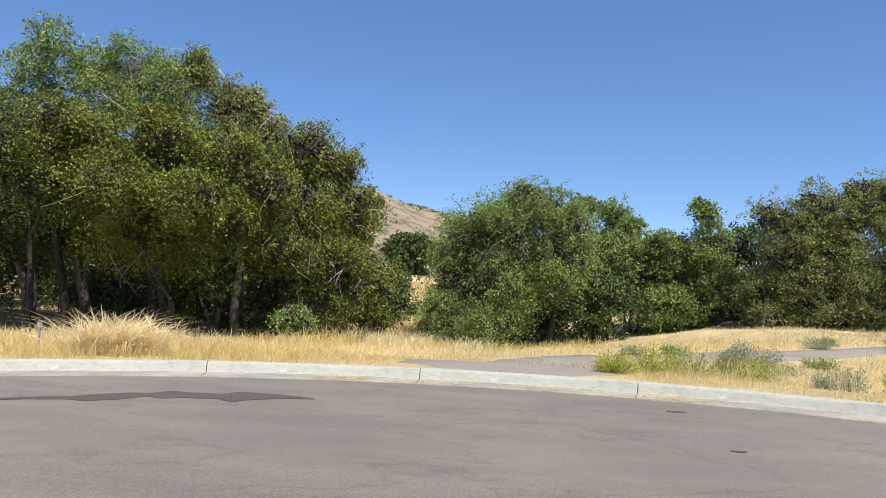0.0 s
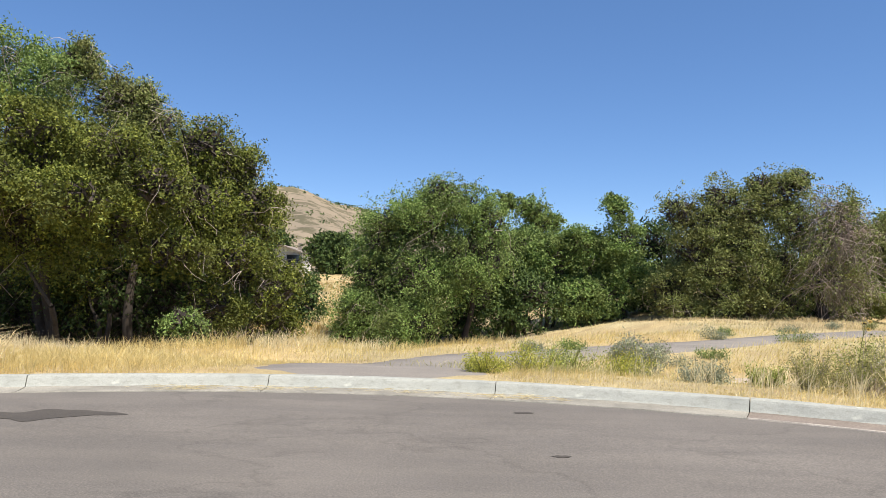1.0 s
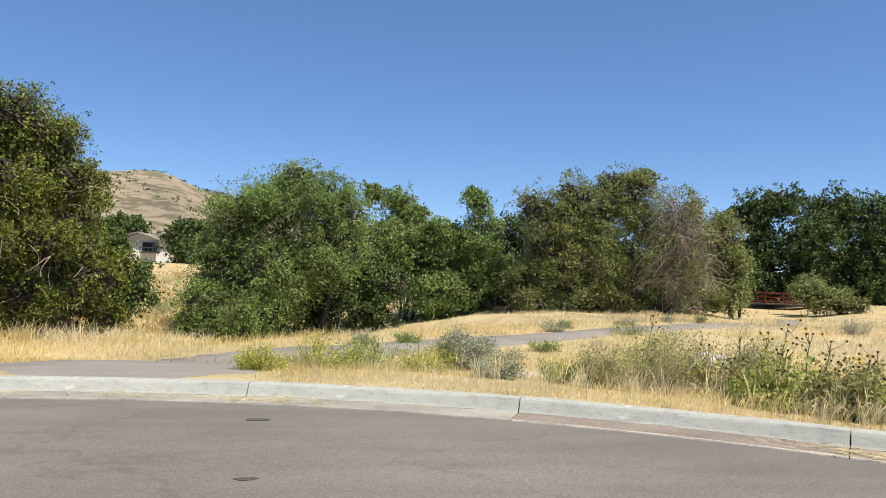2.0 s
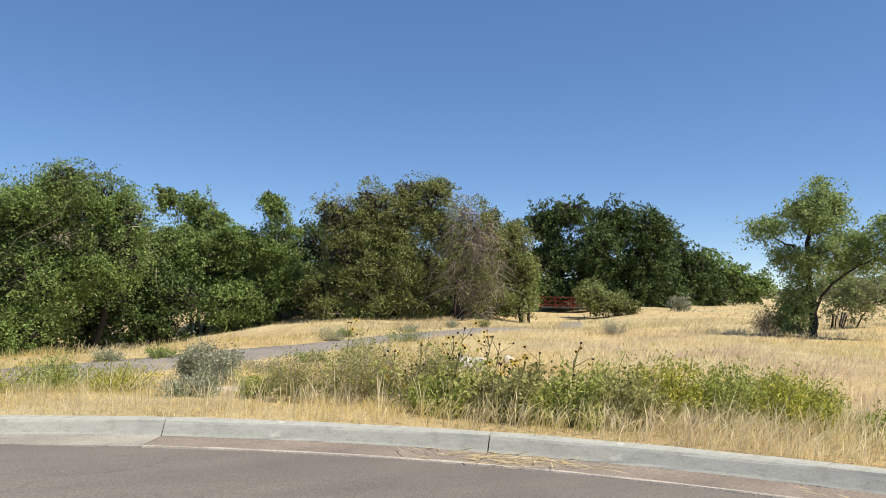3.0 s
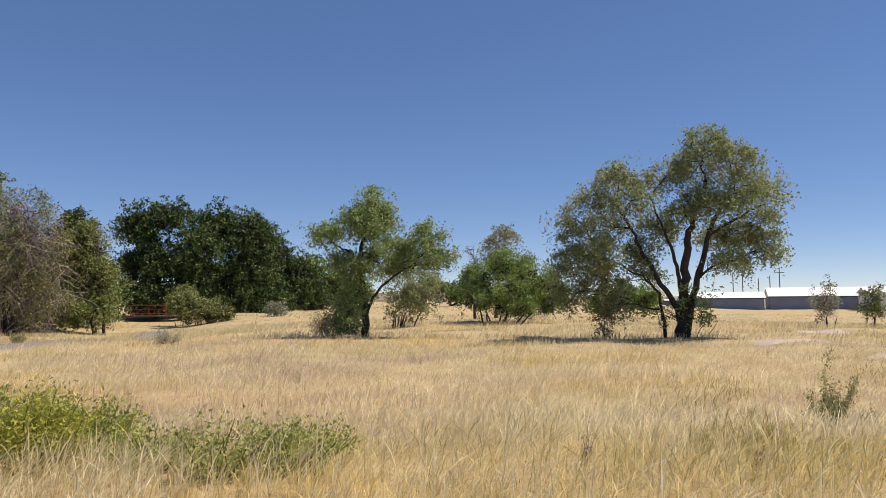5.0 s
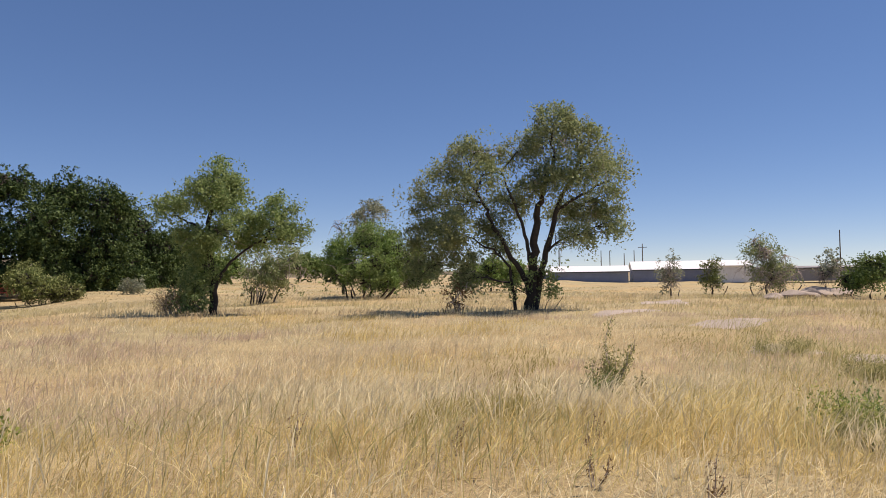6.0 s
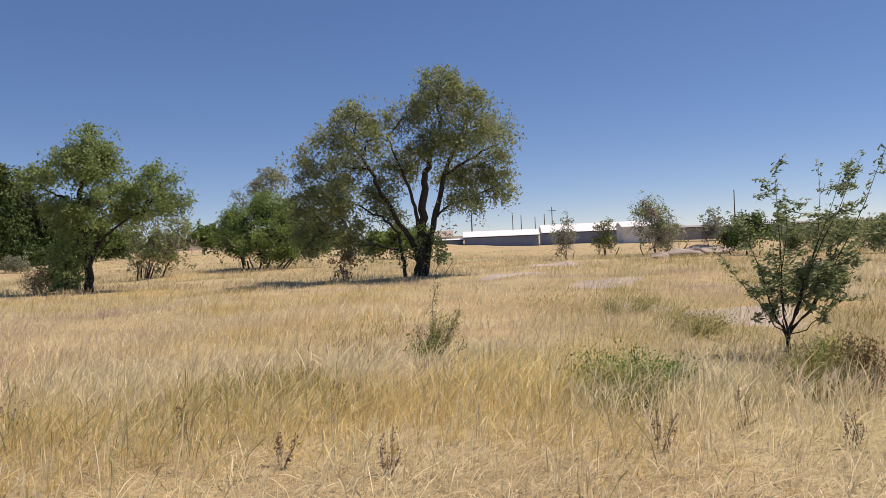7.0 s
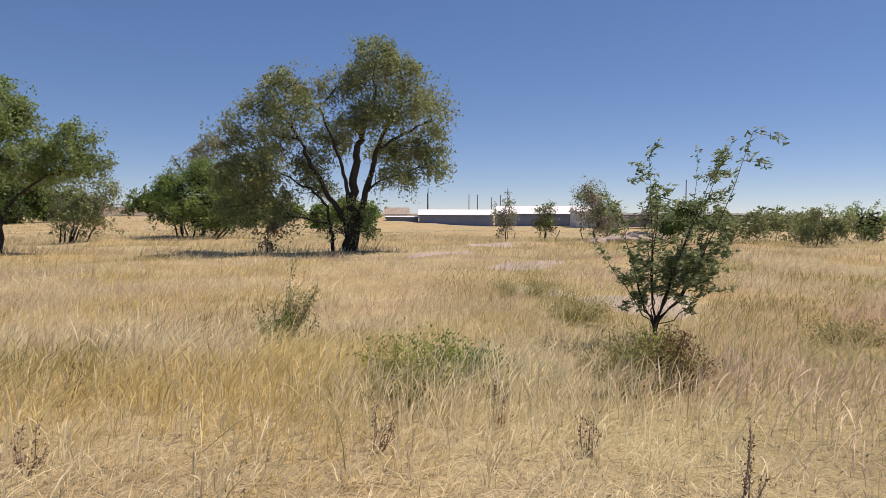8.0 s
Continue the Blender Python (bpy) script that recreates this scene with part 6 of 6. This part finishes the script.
def build_grass():
    rng = np.random.default_rng(77)
    near = [[], [], [], []]
    for d0, d1, density, tall, wide, levels in [(0.03, 2.5, 700, 0.27, 0.0046, 4), (2.5, 6, 480, 0.32, 0.0062, 4), (6, 13, 165, 0.36, 0.0095, 3), (13, 26, 88, 0.29, 0.016, 2)]:
        x, y, deg, d, u = grass_spots(rng, d0, d1, density, -12 if d1 < 7 else -18, 130)
        h = tall * (0.4 + 0.9 * u) * rng.uniform(0.7, 1.2, len(x)) * (0.95 + 0.38 * wave(x, y, 0.7, 9))
        h *= 1 - 0.55 * step(24, 8, deg) * step(2.6, 1.0, d)
        strip = step(-0.6, 0.4, y - far_edge(x)) * step(10, 4, x)
        h0 = h * (1 + 0.25 * step(6, 3, y - far_edge(x)))
        h *= 1 - 0.32 * step(104, 98, deg) * step(48, 60, deg) * step(13, 9, d)
        h *= 1 - 0.42 * step(102, 96, deg) * step(60, 70, deg) * step(10, 7, d)
        h = h + (h0 - h) * strip
        h *= 1 - 0.2 * step(94, 100, deg) * step(5, 3, d)
        for bx, by, rx, ry in BARE:
            h *= 1 - 0.6 * np.exp(-((x - bx) / (rx * 2.0)) ** 2 - ((y - by) / (ry * 2.2)) ** 2)
        sort = grass_sort(x, y, deg, u, rng)
        h = np.maximum(h * np.array([1.0, 0.95, 1.0, 0.78])[sort], 0.05)
        lean = rng.uniform(0.3, 1.0 if d1 < 7 else 1.5, len(x)) + 1.0 * step(24, 8, deg) * step(2.6, 0.5, d) * rng.random(len(x))
        w = wide * rng.uniform(0.6, 1.4, len(x))
        for k in range(4):
            q = sort == k
            near[k].append(blades(x[q], y[q], h[q], w[q], rng, levels, lean[q]))
    for (name, mat, label), pieces in zip(GRASSES, near):
        me = np_mesh(name, *gather(pieces))
        me.materials.append(mat)
        tagged(new(name, me), label, "grass", kind="stuff")
    # pale stalks that stand above the rest, and straw that lies flat beside the kerb
    pale = []
    for d0, d1, density, low, high in [(0.3, 6, 80, 0.24, 0.44), (6, 14, 26, 0.34, 0.55)]:
        x, y, deg, d, u = grass_spots(rng, d0, d1, density, -12, 66)
        ok = wave(x, y, 0.9, 21) > 0.15
        x, y, deg, d = x[ok], y[ok], deg[ok], d[ok]
        tall = rng.uniform(low, high, len(x)) * (1 - 0.5 * step(24, 10, deg) * step(2.6, 1.2, d))
        pale.append(blades(x, y, tall, rng.uniform(0.004, 0.007, len(x)), rng, 4, rng.uniform(0.1, 0.7, len(x))))
    x, y, deg, d, u = grass_spots(rng, 0.05, 1.3, 90, 22, 78)
    pale.append(blades(x, y, rng.uniform(0.2, 0.55, len(x)), rng.uniform(0.003, 0.006, len(x)), rng, 4, rng.uniform(0.1, 0.9, len(x))))
    x, y, deg, d, u = grass_spots(rng, 0.1, 3.0, 220, -30, 26)
    pale.append(blades(x, y, rng.uniform(0.07, 0.17, len(x)), rng.uniform(0.003, 0.0055, len(x)), rng, 3, rng.uniform(1.0, 2.2, len(x))))
    me = np_mesh("pale_stalks", *gather(pale))
    me.materials.append(M_STRAW)
    tagged(new("pale_stalks", me), "pale seed stalks and flattened straw in the dry grass", "grass", kind="stuff")
    n = 1500
    x, y = rng.normal(-6.0, 0.42, n), rng.normal(9.6, 0.32, n)
    ok = np.hypot(x - CX, y - CY) > RK + 0.3
    x, y = x[ok], y[ok]
    tuft = blades(x, y, rng.uniform(0.3, 0.85, len(x)) * (1 - 0.5 * np.abs(x + 6.0)), rng.uniform(0.008, 0.016, len(x)), rng, 4, rng.uniform(0.5, 1.9, len(x)))
    x, y = rng.normal(-6.0, 0.36, 420), rng.normal(9.6, 0.28, 420)
    arch = blades(x, y, rng.uniform(0.55, 1.0, 420), rng.uniform(0.007, 0.014, 420), rng, 4, rng.uniform(0.7, 1.7, 420))
    me = np_mesh("tall_grass", *gather([tuft, arch]))
    me.materials.append(M_STRAW)
    tagged(new("tall_grass", me), "tall tawny tuft of wind-bent grass before the grove", "grass", kind="stuff")
    green = []
    for gx, gy, rx, ry, n, tall in [(20.5, -2.8, 1.5, 0.8, 1000, 0.38), (22.5, -0.5, 2.0, 0.9, 1000, 0.38), (25.5, 0.8, 2.5, 0.8, 900, 0.4), (17.5, -4.0, 1.2, 0.8, 1000, 0.34), (28.0, -2.5, 2.5, 1.0, 900, 0.4), (33.0, 2.0, 3.0, 1.0, 700, 0.4), (-6.0, 33.0, 1.8, 4.00, 1500, 0.50), (-2.0, 24.5, 3.0, 1.20, 900, 0.40), (13.4, 1.3, 0.8, 0.45, 243, 0.34), (13.1, 2.3, 0.7, 0.50, 216, 0.34), (14.4, 1.6, 0.7, 0.40, 162, 0.32), (14.8, 0.8, 0.6, 0.30, 135, 0.23), (13.1, 4.0, 0.6, 0.50, 189, 0.34), (15.2, -0.8, 0.8, 0.45, 297, 0.34), (16.2, -2.3, 0.7, 0.40, 189, 0.34), (9.0, 6.9, 0.9, 0.50, 1100, 0.34), (10.0, 6.1, 0.7, 0.50, 900, 0.33), (11.0, 5.0, 0.6, 0.50, 600, 0.30), (3.3, 12.1, 1.2, 0.50, 1200, 0.21), (18.0, 1.0, 0.6, 0.30, 81, 0.34), (22.0, -1.0, 1.2, 0.50, 162, 0.38), (12.4, 5.6, 0.8, 0.50, 135, 0.32), (17.2, 4.4, 1.0, 0.50, 135, 0.38), (20.0, -4.6, 1.2, 0.60, 189, 0.38)]:
        x, y = rng.normal(gx, rx, n), rng.normal(gy, ry, n)
        ok = np.hypot(x - CX, y - CY) > RK + 0.1
        x, y = x[ok], y[ok]
        green.append(blades(x, y, tall * rng.uniform(0.5, 1.15, len(x)), rng.uniform(0.005, 0.009, len(x)), rng, 4, rng.uniform(0.3, 1.3, len(x))))
    x, y = rng.normal(-9.0, 4.5, 5200), rng.normal(58.0, 26.0, 5200)
    ok = (y > 24) & (x < -3.0) & (y - far_edge(x) > 2)
    x, y = x[ok], y[ok]
    green.append(blades(x, y, rng.uniform(0.25, 0.6, len(x)), rng.uniform(0.02, 0.06, len(x)), rng, 2, rng.uniform(0.2, 1.0, len(x))))
    me = np_mesh("green_grass", *gather(green))
    me.materials.append(M_GREENGRASS)
    tagged(new("green_grass", me), "patches of still green grass among the dry stalks", "grass", kind="stuff")
    far = [[], []]
    for d0, d1, density, tall, wide, levels in [(26, 52, 24, 0.26, 0.030, 2), (52, 125, 2.8, 0.13, 0.10, 2)]:
        x, y, deg, d, u = grass_spots(rng, d0, d1, density, -22, 130)
        h = tall * (0.6 + 0.7 * u) * rng.uniform(0.8, 1.15, len(x)) * (1 + 0.25 * wave(x, y, 0.4, 9))
        w, lean = wide * rng.uniform(0.6, 1.4, len(x)), rng.uniform(0.2, 1.2, len(x))
        hollow = (deg > 84) & (wave(x, y, 0.2, 61) + u > -0.2)
        for k, q in enumerate((~hollow, hollow)):
            far[k].append(blades(x[q], y[q], h[q] * (1 + 0.5 * k), w[q], rng, levels, lean[q]))
    n = 16000
    x, y = rng.normal(-11, 7, n), rng.uniform(25, 115, n)
    ok = (y - far_edge(x) > 3) & (x < -2.0 - 0.03 * y)
    x, y = x[ok], y[ok]
    far[1].append(blades(x, y, rng.uniform(0.25, 0.6, len(x)), rng.uniform(0.03, 0.08, len(x)), rng, 2, rng.uniform(0.2, 1.0, len(x))))
    for pieces, mat, label in zip(far, (M_GRASS_FAR, M_GRASS_HOLLOW), ("pale straw-coloured grass across the far field", "rank golden-brown grass in the hollow behind the groves")):
        me = np_mesh("far_grass", *gather(pieces))
        me.materials.append(mat)
        tagged(new("far_grass", me), label, "grass", kind="stuff")


def build_bare():
    """Patches of bare trodden earth, low in the grass."""
    for k, (x, y, rx, ry) in enumerate(BARE):
        n, m = 28, 4
        v, f = [], []
        for j in range(m):
            for i in range(n):
                a = 2 * math.pi * i / n
                q = (j / (m - 1)) * (1 + 0.18 * math.sin(3 * a + k) + 0.12 * math.sin(7 * a + 2 * k))
                px, py = x + rx * q * math.cos(a), y + ry * q * math.sin(a)
                v.append((px, py, float(ground_z(px, py)) + (0.05 if j < m - 1 else -0.03)))
        for j in range(m - 1):
            for i in range(n):
                f.append((j * n + i, (j + 1) * n + i, (j + 1) * n + (i + 1) % n, j * n + (i + 1) % n))
        me = smooth(np_mesh("bare_patch", np.array(v), np.array(f)))
        me.materials.append(M_BARE)
        tagged(new("bare_patch", me), "patch of bare pinkish-grey trodden earth", "bare earth", "bare patches", "structure")


build_ground()
build_road()
build_stain()
build_trail()
build_hill()
build_bare()
build_kerb()
build_trees()
build_bridge()
build_sheds()
build_poles()
build_house()
build_small_things()
build_grass()
